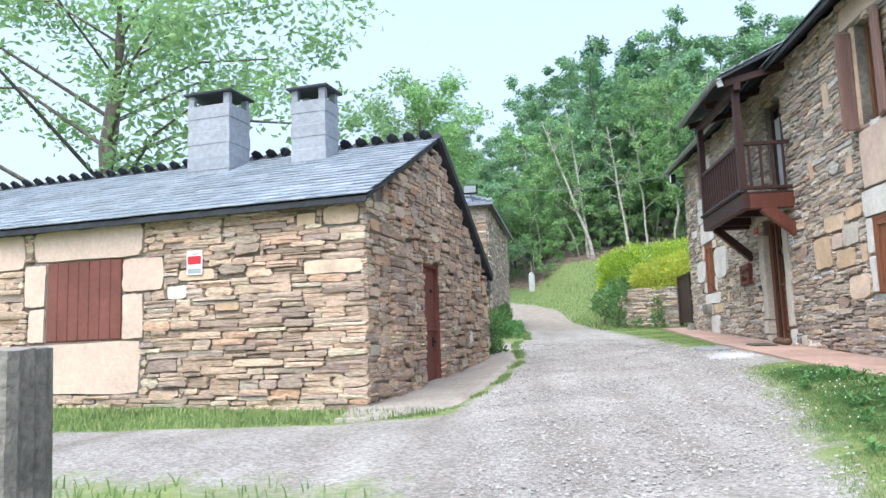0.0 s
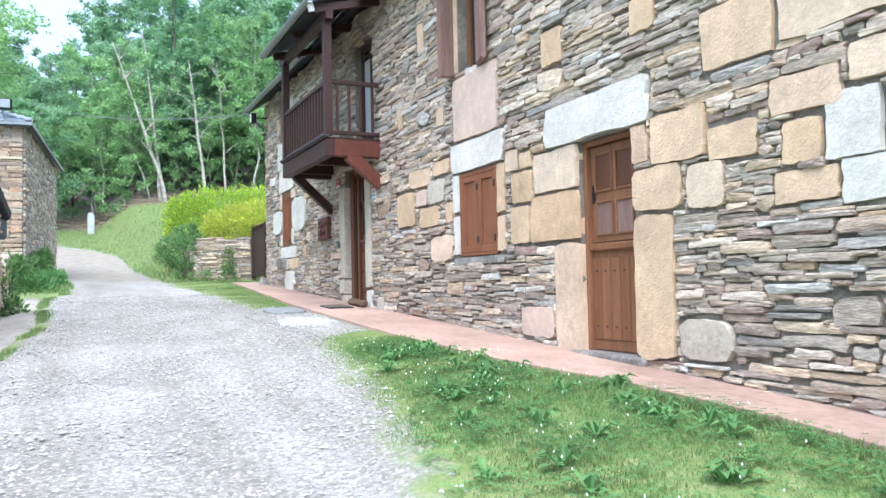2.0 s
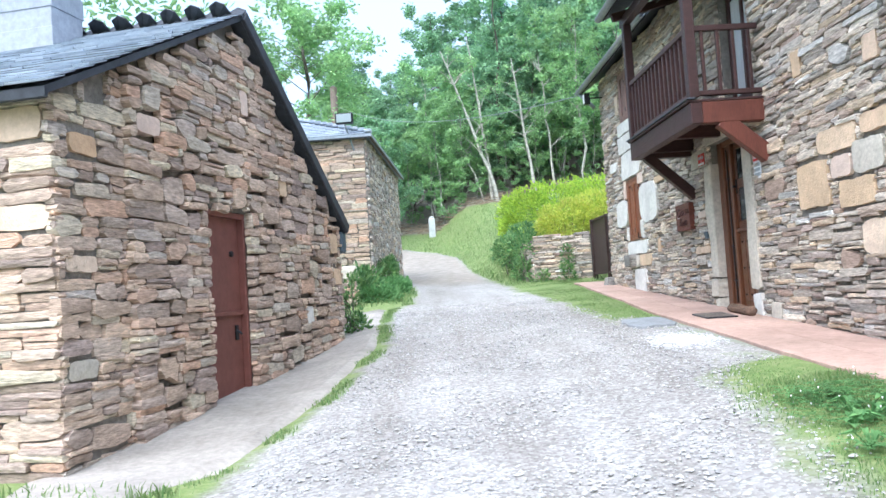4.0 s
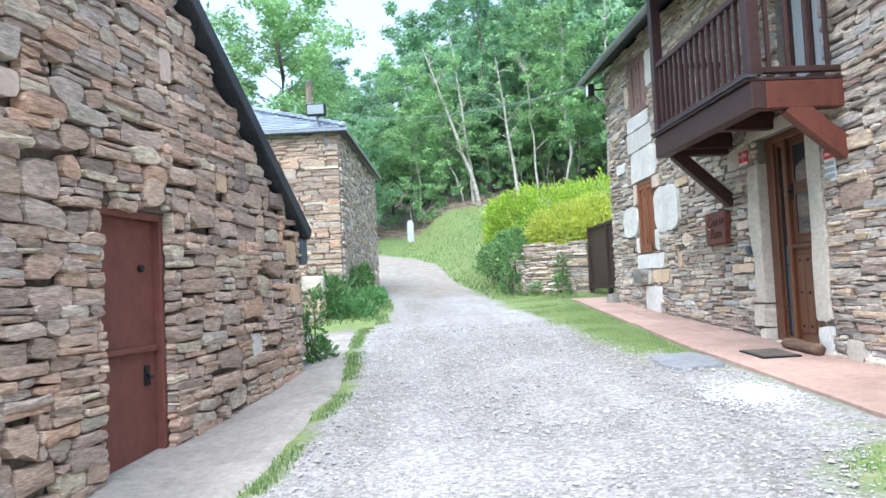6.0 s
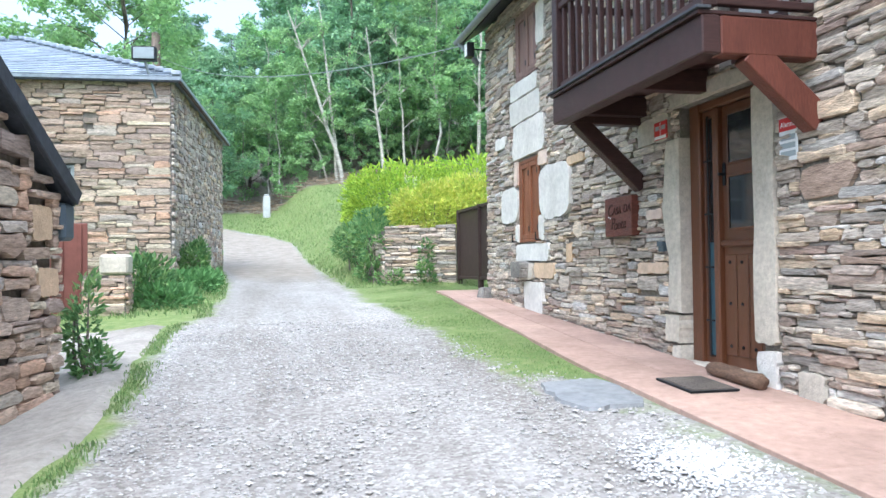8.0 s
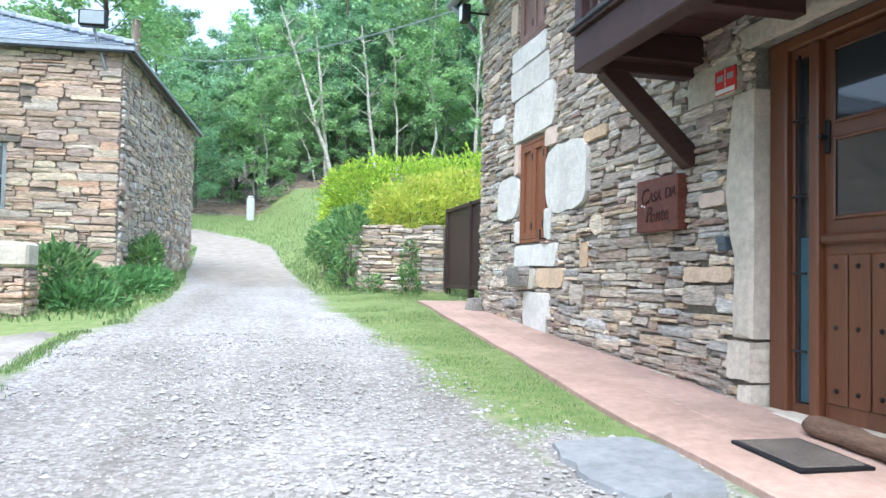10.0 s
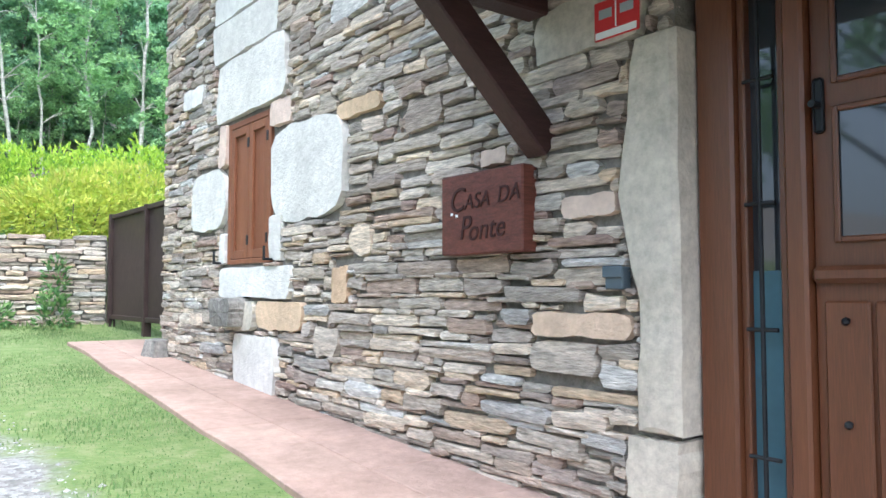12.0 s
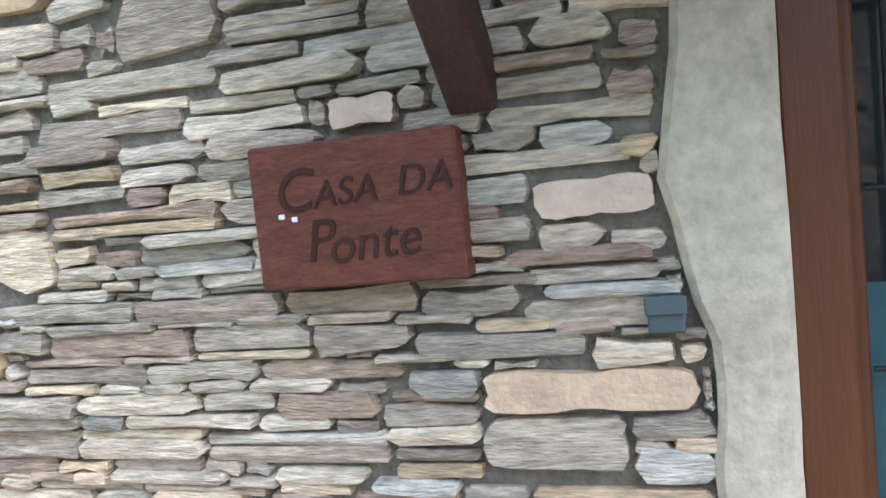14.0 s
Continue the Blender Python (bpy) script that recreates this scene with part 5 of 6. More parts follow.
# ---- the second barn, up the track ----
CO = (-5.62, 18.5)
CS = plane_of(*CO, 0.078, 0.997, 0.997, -0.078)
CF = plane_of(*CO, -0.997, 0.078, -0.078, -0.997)
CE = 5.42
CWIN = (2.0, 2.8, 2.3, 3.55)
for nm, P, L, seed, lab in (("wall_upper_barn_side", CS, 8.6, 31, "rough schist side wall of the upper barn"), ("wall_upper_barn_front", CF, 9.0, 32, "brown schist front wall of the upper barn")):
    gaps = [CWIN] if seed == 32 else []
    w = solid_with_holes(P, 0.0, L, -0.5, CE, -0.5, -0.012, gaps, mat_mortar, nm, lab)
    stone_wall(P, 0.0, L, lambda u, P=P: ground_z(*P(u, 0, 0).xy), lambda u: CE - 0.02, gaps + ([(1.75, 3.0, 3.552, 3.67)] if gaps else []), w, mat_rust if gaps else mat_slate, random.Random(seed), lambda u, v: u < 3 and v < 3, hs=(0.07, 0.15), ls=(0.2, 0.6) if seed == 32 else (0.12, 0.35), depth=0.04, big=20)
cwin = empty("window_7", "small grey-framed barn window under a dark timber lintel", "window", kind="structure")
bm = bmesh.new()
for q in ((2.004, 2.08, 2.304, 3.546), (2.72, 2.796, 2.304, 3.546), (2.08, 2.72, 3.47, 3.546), (2.08, 2.72, 2.304, 2.38), (2.08, 2.72, 2.9, 2.95)):
    block(CF, q[0], q[1], -0.12, -0.02, q[2], q[3], 0.006, bm)
part("window_frame", bm, mat_zinc, cwin, "weathered grey frame")
part("pane", block(CF, 2.08, 2.72, -0.09, -0.085, 2.38, 3.47, 0), mat_glass, cwin)
part("lintel", block(CF, 1.76, 2.99, -0.3, 0.05, 3.556, 3.666, 0.012), mat_bark, cwin, "dark timber lintel")
croof = tagged(new("roof_upper_barn"), "hipped blue-grey slate roof of the upper barn", "roof", kind="structure")
cc = lambda a, b, z: CF(a, -b, z)
A, B_, C_, D_ = cc(-0.25, -0.25, CE), cc(9.3, -0.25, CE), cc(9.3, 8.9, CE), cc(-0.25, 8.9, CE)
R1, R2 = cc(4.5, 4.0, 7.3), cc(4.55, 5.0, 7.3)
for nm, q in (("front_slope", [A, B_, R1]), ("side_slope", [A, R1, R2, D_]), ("back_slope", [D_, R2, C_]), ("far_slope", [B_, C_, R2, R1])):
    slab([(p.x, p.y, p.z + 0.001) for p in q], 0.07, mat_roof, nm, croof)


def tri_slates(a, b, apex, material, parent, r, course=0.22, width=0.3):
    a, b, apex = Vector(a), Vector(b), Vector(apex)
    bv, bf = [], []
    e = (b - a).normalized()
    n = int((apex - (a + b) / 2).length / course)
    nn = (b - a).cross(apex - a).normalized()
    nn = nn if nn.z > 0 else -nn
    for j in range(n):
        p, q = a.lerp(apex, j / n), b.lerp(apex, j / n)
        p2 = a.lerp(apex, min(1, (j + 1.2) / n))
        upv = (p2 - p) - e * (p2 - p).dot(e)
        L, x = (q - p).length, 0.0
        while x < L - 0.05:
            w = min(width * r.uniform(0.7, 1.3), L - x)
            c = [p + e * x, p + e * (x + w - 0.006), p + e * (x + w - 0.006) + upv, p + e * x + upv]
            t = r.uniform(0.022, 0.032)
            k = len(bv)
            bv += [c[0] + nn * 0.003, c[1] + nn * 0.003, c[0] + nn * t, c[1] + nn * t, c[2] + nn * 0.006, c[3] + nn * 0.006]
            bf += [(k, k + 1, k + 3, k + 2), (k + 2, k + 3, k + 4, k + 5)]
            x += w
    tagged(raw("slates", bv, bf, material, parent, "courses of blue-grey slates"), kind="stuff")


tri_slates(A, B_, R1, mat_roof, croof, random.Random(41))
for s, e, n in ((A, R1, 22), (B_, R1, 22)):
    for i in range(n):
        p = Vector(s).lerp(Vector(e), (i + 0.5) / n)
        part("hip_slate", block(lambda u, d, v, p=p: p + Vector((u, d, v)), -0.1, 0.1, -0.13, 0.13, 0.0, 0.10, 0.02), mat_roof, croof)
part("eave_board", beam(cc(-0.2, -0.2, CE - 0.06), cc(9.2, -0.2, CE - 0.06), 0.06, 0.1), mat_roofdark, croof)
part("eave_board", beam(cc(-0.2, -0.2, CE - 0.06), cc(-0.2, 8.8, CE - 0.06), 0.06, 0.1), mat_dark, croof)
fl2 = empty("flood_light", "dark flood lamp on a bracket at the barn corner", "lamp")
part("housing", block(CF, 0.25, 0.75, 0.15, 0.35, 5.75, 6.05, 0.02), mat_iron, fl2)
part("lens", block(CF, 0.29, 0.71, 0.351, 0.36, 5.78, 6.02, 0.004), mat_signgrey, fl2, "grey lamp glass")
part("bracket", bar(CF(0.5, 0.22, 5.76), CF(0.3, 0.05, 5.0), 0.03), mat_zinc, fl2)

# low wall end and yard door between the barns
PF = plane_of(-6.2, 12.4, 1, 0, 0, -1)
pil = solid_with_holes(PF, 0.0, 0.58, 0.3, 1.2, -0.5, -0.012, [], mat_mortar, "wall_yard_end", "low dry schist wall end beside the yard door")
stone_wall(PF, 0.0, 0.58, lambda u: 0.55, lambda u: 1.2, [], pil, mat_rust, random.Random(51), lambda u, v: True, hs=(0.04, 0.09), ls=(0.25, 0.7), big=0)
stone_wall(plane_of(-5.62, 12.4, 0, 1, 1, 0), 0.0, 0.5, lambda u: 0.55, lambda u: 1.2, [], pil, mat_rust, random.Random(52), lambda u, v: True, hs=(0.04, 0.09), ls=(0.2, 0.5), big=0)
tagged(part("cap_stone", block(PF, 0.24, 0.62, -0.4, 0.05, 1.21, 1.49, 0.03), mat_jamb, pil), "pale block on the wall end")
yd = empty("yard_door", "rust-brown metal yard door between the barns", "door")
YP = plane_of(-7.6, 12.7, 1, 0, 0, -1)
part("panel", block(YP, 0.0, 1.42, -0.03, 0.0, 0.55, 1.95, 0.006), mat_barn_door, yd)
for i in range(6):
    part("rib", block(YP, 0.05 + i * 0.25, 0.10 + i * 0.25, 0.001, 0.03, 0.57, 1.93, 0.006), mat_barn_door, yd)

# ---- dry-stone terrace wall, gate ----
TW = plane_of(0.36, 16.9, -0.97, 0.24, -0.24, -0.97)
tw = solid_with_holes(TW, 0.0, 1.55, 0.3, 2.1, -0.7, -0.012, [], mat_mortar, "wall_terrace", "low dry-stone terrace wall of flat grey schist")
stone_wall(TW, 0.0, 1.55, lambda u: 0.7, lambda u: 2.16, [], tw, mat_slate, random.Random(61), lambda u, v: True, hs=(0.03, 0.07), ls=(0.15, 0.5), depth=0.05, tilt=-0.03)
TE = TW(1.55, 0, 0)
TW2 = plane_of(TE.x, TE.y, -0.05, 0.9987, -0.9987, -0.05)
tw2 = solid_with_holes(TW2, 0.0, 2.2, 0.3, 2.05, -0.6, -0.012, [], mat_mortar, "wall_terrace_return", "return of the dry-stone terrace wall along the track")
stone_wall(TW2, 0.0, 2.2, lambda u: 0.75, lambda u: 2.08 - 0.1 * u, [], tw2, mat_slate, random.Random(62), lambda u, v: True, hs=(0.05, 0.11), ls=(0.25, 0.6), depth=0.05)
gate = empty("metal_gate", "closed dark brown sheet-metal gate beside the terrace wall", "gate")
GP = plane_of(0.4, 16.85, 0, -1, -1, 0)
part("sheet", block(GP, 0.05, 3.4, -0.02, 0.0, 1.02, 2.42, 0.003), mat_gate, gate)
for a in (0.0, 1.62, 3.35):
    part("post", block(GP, a, a + 0.08, -0.05, 0.05, 0.8, 2.47, 0.006), mat_gate, gate)
for v in (1.0, 2.4):
    for a in (0.081, 1.701):
        part("rail", block(GP, a, a + (1.538 if a < 1 else 1.648), -0.045, 0.035, v, v + 0.06, 0.006), mat_gate, gate)

# ---- granite pillar by the entry, marker post, pole ----
pr = random.Random(77)
pillar = tagged(raw("granite_pillar", *prism(lambda u, d, v: Vector((-6.75 + u, -5.85 + v, d)), dressed_outline(-0.19, 0.19, -0.19, 0.19, pr, 0.35, 0.012), 0.52, -1.0, 0.03, pr, 0.02), mat_grey), "rough lichened grey granite gate pillar", "pillar")
marker = empty("marker_post", "pale concrete boundary marker in the grass", "post")
part("shaft", block(lambda u, d, v: Vector((-3.3 + u, 47.3 + d, v)), -0.21, 0.21, -0.17, 0.17, 3.9, 5.48, 0.06), mat_post, marker)
part("cap", block(lambda u, d, v: Vector((-3.3 + u, 47.3 + d, v)), -0.16, 0.16, -0.13, 0.13, 5.481, 5.6, 0.05), mat_post, marker)
pole = empty("utility_pole", "weathered wooden utility pole behind the upper barn", "utility pole")
part("shaft", bar((-8.5, 40, 1.5), (-8.5, 40, 12.6), 0.27, 10, 0.2), mat_pole, pole, smooth=True)
part("cap", bar((-8.5, 40, 12.601), (-8.5, 40, 12.7), 0.2, 10, 0.05), mat_zinc, pole)
cable = empty("overhead_cable", "thin dark overhead cable from pole to house", "cable")
a, b = Vector((-8.5, 40.2, 11.6)), Vector((-0.2, Y1 - 0.2, 5.0))



# ---- vegetation ----
def leaf_cloud(r, centres, count, spread, size, flat=0.6):
    """Many small bent leaves scattered round the given centres."""
    verts, faces = [], []
    for _ in range(count):
        c, s = r.choice(centres)
        while True:
            o = Vector((r.uniform(-1, 1), r.uniform(-1, 1), r.uniform(-1, 1)))
            if o.length < 1:
                break
        o = o * (0.45 + 0.55 * r.random())
        p = Vector(c) + Vector((o.x * s, o.y * s, o.z * s * flat)) * spread
        a = Vector((r.gauss(0, 1), r.gauss(0, 1), r.gauss(0, 0.6))).normalized()
        b = a.cross(Vector((r.gauss(0, 1), r.gauss(0, 1), r.gauss(0, 1)))).normalized()
        n = a.cross(b) * 0.25
        L, W = size * r.uniform(0.7, 1.4), size * r.uniform(0.35, 0.6)
        k = len(verts)
        verts += [p - a * L * 0.5, p + b * W * 0.5 + n * L * 0.3, p + a * L * 0.5, p - b * W * 0.5 + n * L * 0.3]
        faces += [(k, k + 1, k + 2), (k, k + 2, k + 3)]
    return verts, faces


def limb(bm, pts, r0, r1, sides=6):
    prev = None
    n = len(pts)
    for i, p in enumerate(pts):
        d = (pts[min(i + 1, n - 1)] - pts[max(i - 1, 0)]).normalized()
        q = d.to_track_quat("Z", "Y")
        rad = r0 + (r1 - r0) * i / (n - 1)
        ring = [bm.verts.new(p + q @ Vector((rad * math.cos(2 * math.pi * k / sides), rad * math.sin(2 * math.pi * k / sides), 0))) for k in range(sides)]
        if prev:
            for k in range(sides):
                bm.faces.new((prev[k], prev[(k + 1) % sides], ring[(k + 1) % sides], ring[k]))
        prev = ring


def tree(name, label, seed, height, radius, trunk, bark, leaves, count, size, clear=0.3, lean=0.0, shape="round", group=""):
    r = random.Random(seed)
    t = empty(name, label, "tree", group)
    bm = bmesh.new()
    top = Vector((lean * height, r.uniform(-0.05, 0.05) * height, height * 0.95))
    stem = [Vector((0, 0, -0.5)).lerp(top, i / 8) + Vector((r.uniform(-1, 1), r.uniform(-1, 1), 0)) * 0.018 * height * (0 if i == 0 else 1) for i in range(9)]
    limb(bm, stem, trunk, trunk * 0.18, 8)
    centres = []
    n = 22 if shape != "cone" else 34
    for i in range(n):
        f = clear + (0.97 - clear) * (i + r.random()) / n
        base = stem[min(7, int(f * 8))].lerp(stem[min(8, int(f * 8) + 1)], f * 8 % 1)
        a = i * 2.4 + r.uniform(-0.5, 0.5)
        g = (f - clear) / (1 - clear)
        if shape == "round":
            reach = radius * (0.45 + 0.75 * math.sin(math.pi * min(1, 0.12 + g * 0.9))) * r.uniform(0.65, 1.1)
            rise = reach * r.uniform(0.2, 0.6)
        elif shape == "cone":
            reach = radius * (1.05 - g) * r.uniform(0.7, 1.15)
            rise = -reach * r.uniform(0.0, 0.25)
        else:
            reach = radius * (0.5 + 0.6 * math.sin(math.pi * (0.15 + g * 0.8))) * r.uniform(0.5, 1.2)
            rise = reach * r.uniform(0.5, 1.1)
        tip = base + Vector((math.cos(a) * reach, math.sin(a) * reach, rise))
        mid = base.lerp(tip, 0.5) + Vector((0, 0, reach * 0.12))
        limb(bm, [base, mid, tip], trunk * 0.28 * (1.1 - f), trunk * 0.05, 4)
        for q in (0.5, 0.8, 1.05):
            p = base.lerp(tip, q) + Vector((r.uniform(-1, 1), r.uniform(-1, 1), r.uniform(-0.5, 0.8))) * reach * 0.22
            centres.append((p, radius * r.uniform(0.2, 0.42)))
    centres.append((top, radius * 0.3))
    part("trunk", bm, bark, t, smooth=True)
    raw("crown", *leaf_cloud(r, centres, count, 1.0, size, 0.7), leaves, t)
    return t


def plant_trees():
    r = random.Random(90)
    kinds = [
        tree("forest_tree", "leafy green broadleaf tree in the hillside wood", 1, 14, 3.6, 0.2, mat_bark, mat_leaf, 7500, 0.38, 0.06, 0.02, "round", "trees of the hillside wood"),
        tree("forest_tree", "tall green broadleaf tree in the hillside wood", 2, 17, 3.3, 0.2, mat_bark, mat_leaf, 7500, 0.38, 0.08, -0.03, "airy", "trees of the hillside wood"),
        tree("birch", "slender pale-barked birch with light green leaves", 3, 14, 2.3, 0.13, mat_birch, mat_leaf2, 4200, 0.29, 0.25, 0.04, "airy", "birches at the wood's edge"),
        tree("conifer", "dark green conifer above the broadleaf wood", 4, 18, 2.8, 0.2, mat_bark, mat_leaf3, 5200, 0.32, 0.12, 0.0, "cone", "trees of the hillside wood"),
        tree("young_birch", "young bright green birch at the wood's edge", 5, 9, 1.9, 0.08, mat_birch, mat_leaf2, 4200, 0.26, 0.05, -0.03, "airy", "birches at the wood's edge"),
    ]
    used = set()

    def place(k, x, y, s, turn):
        m = pose(x, y, ground_z(x, y) - 0.1, 0, 0, turn)
        if k not in used:
            used.add(k)
            ob = kinds[k]
            ob.scale = (s, s, s)
            ob.matrix_basis = m @ Matrix.Diagonal((s, s, s, 1))
        else:
            ob = copy_thing(kinds[k], m)
            ob.scale = (s, s, s)
        return ob

    rows = ((55, -7, 40, 3.0, (0, 0, 1, 2, 4)), (60, -8, 44, 3.2, (0, 1, 2, 0, 1)), (66, -9, 48, 3.6, (0, 1, 3, 1)), (73, -10, 52, 4.2, (1, 0, 3, 1)), (82, -11, 56, 5.0, (1, 3, 0)))
    for y, x0, x1, dx, pick in rows:
        x = x0
        while x < x1:
            k = r.choice(pick)
            s = r.uniform(0.68, 0.95) if x < 2 else r.uniform(0.82, 1.12)
            if x < -4:
                s *= 0.85
            place(k, x + r.uniform(-0.8, 0.8), y + r.uniform(-2, 2), s, r.uniform(0, 360))
            x += dx * r.uniform(0.8, 1.2)
    # trees nearer the track: edge of the wood behind the hedge
    for k, x, y, s in ((4, -2.5, 50, 0.9), (4, -1.0, 51, 1.0), (2, 7.5, 50, 0.95), (4, 11.5, 47, 0.9), (0, 16, 46, 0.8), (1, 20, 50, 0.9), (4, -4.6, 53, 0.8), (0, -6.5, 50, 0.62), (4, 0.2, 53, 0.7), (4, 2.4, 53, 0.6), (4, 4.8, 53, 0.7), (4, 6.6, 54, 0.65), (4, 9, 53, 0.7), (4, 11, 54, 0.7), (4, -6, 55, 0.7), (4, 13, 50, 0.6), (0, 3.2, 55, 0.6), (0, 7.6, 56, 0.6), (0, -2, 56, 0.6), (1, -9.0, 56, 0.7), (0, 13, 52, 0.8)):
        place(k, x, y, s, r.uniform(0, 360))


def bare_birch(x, y, h, lean_x, rad, seed):
    """A pale leaning stem with few twigs."""
    r = random.Random(seed)
    t = empty("leaning_birch", "pale leaning birch stem with sparse twigs", "tree", "leaning pale stems at the wood's edge")
    z = ground_z(x, y)
    bm = bmesh.new()
    pts = [Vector((x + lean_x * (f ** 1.15) + r.uniform(-0.08, 0.08), y + r.uniform(-0.1, 0.1), z - 0.3 + h * f)) for f in [i / 9 for i in range(10)]]
    limb(bm, pts, rad, rad * 0.25, 7)
    cs = []
    for i in range(14):
        f = r.uniform(0.35, 1.0)
        b = pts[min(8, int(f * 9))]
        tip = b + Vector((r.uniform(-1, 1) * 1.3, r.uniform(-0.8, 0.8), r.uniform(0.3, 1.3)))
        limb(bm, [b, b.lerp(tip, 0.5) + Vector((0, 0, 0.1)), tip], rad * 0.3, 0.012, 4)
        cs.append((tip, 0.55))
    part("trunk", bm, mat_birch, t, smooth=True)
    raw("crown", *leaf_cloud(r, cs, 420, 1.0, 0.24, 0.8), mat_leaf2, t)


def shrub(name, label, boxes, count, size, material, seed, category="shrub", stems=True, lump=1.0):
    """A shrub filled with leaves; boxes: rounded volumes (cx, cy, cz, rx, ry, rz)."""
    r = random.Random(seed)
    t = empty(name, label, category)
    verts, faces = [], []
    weights = [b[3] * b[4] + b[4] * b[5] + b[3] * b[5] for b in boxes]
    for _ in range(count):
        cx, cy, cz, rx, ry, rz = r.choices(boxes, weights)[0]
        a = Vector((r.gauss(0, 1), r.gauss(0, 1), r.gauss(0, 1))).normalized()
        q = 3.2 - 0.9 * lump
        e = (abs(a.x) ** q + abs(a.y) ** q + abs(a.z) ** q) ** (-1 / q)
        at = Vector((a.x * rx, a.y * ry, a.z * rz)) * e
        # sprays stand out of the mass and leave hollows between them
        spray = noise.noise(at * 3.4 + Vector((cx, cy, cz))) + 0.6 * noise.noise(at * 8.5 + Vector((cy, cz, cx)))
        if spray < -0.28 and r.random() < 0.75:
            continue
        k = 1 - 0.34 * r.random() ** 2 + lump * 0.42 * spray + 0.1 * (1 - lump) * spray
        p = Vector((cx, cy, cz)) + at * k
        d = (a + Vector((r.gauss(0, 0.5), r.gauss(0, 0.5), r.gauss(0.35, 0.5)))).normalized()
        s = d.cross(Vector((r.gauss(0, 1), r.gauss(0, 1), r.gauss(0, 1)))).normalized()
        n = d.cross(s)
        L, W = size * r.uniform(0.7, 1.4), size * r.uniform(0.35, 0.55)
        j = len(verts)
        verts += [p, p + d * L * 0.5 + s * W * 0.5 + n * L * 0.1, p + d * L - n * L * 0.08, p + d * L * 0.5 - s * W * 0.5 + n * L * 0.1]
        faces += [(j, j + 1, j + 2), (j, j + 2, j + 3)]
    raw("leaves", verts, faces, material, t)
    if stems:
        bm = bmesh.new()
        for cx, cy, cz, rx, ry, rz in boxes:
            for _ in range(5):
                b = Vector((cx + r.uniform(-0.4, 0.4) * rx, cy + r.uniform(-0.4, 0.4) * ry, ground_z(cx, cy) - 0.1))
                tip = Vector((cx + r.uniform(-0.7, 0.7) * rx, cy + r.uniform(-0.7, 0.7) * ry, cz + r.uniform(0, 0.6) * rz))
                limb(bm, [b, b.lerp(tip, 0.5) + Vector((r.uniform(-0.05, 0.05), 0, 0)), tip], 0.02, 0.006, 5)
        part("woody_base", bm, mat_bark, t)
    return t


bm = bmesh.new()
limb(bm, [a.lerp(b, i / 16) - Vector((0, 0, 3.2 * i / 16 * (1 - i / 16))) for i in range(17)], 0.011, 0.011, 5)
part("wire", bm, mat_zinc, cable)
plant_trees()
for i, row in enumerate(((1.5, 50, 11, -3.4, 0.20), (1.2, 50.4, 12, -1.2, 0.17), (4.1, 50, 10, -1.1, 0.17), (10.0, 49, 13, 0.4, 0.2), (5.6, 51, 10, -0.5, 0.13), (0.6, 51, 7, -2.4, 0.1), (-3.2, 51, 6, 0.2, 0.1))):
    bare_birch(*row[:4], row[4] * 0.8, 200 + i)
big = tree("oak", "large spreading oak with open crown behind the barn", 61, 13.5, 6.2, 0.42, mat_bark, mat_leaf2, 15000, 0.25, 0.3, 0.05, "round")
big.matrix_basis = pose(-16.5, 12.5, 0.2, 0, 0, 40)
pine = tree("spreading_tree", "tall spreading tree with layered green crown behind the upper barn", 63, 14.5, 4.2, 0.3, mat_bark, mat_leaf2, 14000, 0.30, 0.36, 0.0, "round")
pine.matrix_basis = pose(-10.3, 42, ground_z(-10.3, 42), 0, 0, 10)

shrub("laurel_hedge", "clipped bright green laurel hedge above the terrace wall", [(0.45, 22.3, 3.05, 1.75, 0.85, 1.08), (2.6, 22.4, 3.25, 1.85, 0.85, 1.1), (5.0, 22.5, 3.3, 1.7, 0.85, 1.1), (-0.5, 22.5, 2.85, 0.9, 0.8, 1.05)], 26000, 0.12, mat_hedge, 71, "hedge", lump=0.5)
shrub("variegated_shrub", "yellow-green leafy shrub in front of the hedge", [(0.0, 17.9, 2.55, 0.7, 0.55, 0.5), (0.75, 18.0, 2.7, 0.6, 0.55, 0.5), (-0.45, 18.1, 2.45, 0.4, 0.45, 0.36)], 5200, 0.11, mat_shrub, 72)
shrub("variegated_shrub", "smaller yellow-green shrub beside the metal gate", [(1.35, 18.1, 2.75, 0.5, 0.45, 0.5)], 1700, 0.11, mat_shrub, 82)
shrub("bramble", "dark green bramble tumbling down the bank", [(-1.25, 18.7, 1.95, 0.45, 0.7, 0.42), (-1.3, 17.6, 1.75, 0.28, 0.35, 0.4), (-1.35, 20.4, 1.9, 0.55, 1.0, 0.42), (-1.1, 19.2, 2.3, 0.4, 0.5, 0.3), (-1.45, 17.9, 1.25, 0.22, 0.3, 0.22)], 4200, 0.12, mat_ivy, 73)
shrub("wall_fern", "small green plants at the foot of the terrace wall", [(-0.35, 16.7, 1.0, 0.2, 0.15, 0.3), (-1.1, 16.9, 1.0, 0.25, 0.2, 0.2), (-0.3, 16.85, 1.45, 0.12, 0.1, 0.35)], 600, 0.1, mat_ivy, 74, stems=False)
shrub("barn_shrub", "dark leafy shrub beside the upper barn", [(-5.6, 13.6, 1.05, 0.4, 0.4, 0.4), (-5.45, 14.6, 0.95, 0.35, 0.5, 0.25)], 2000, 0.13, mat_ivy, 75)
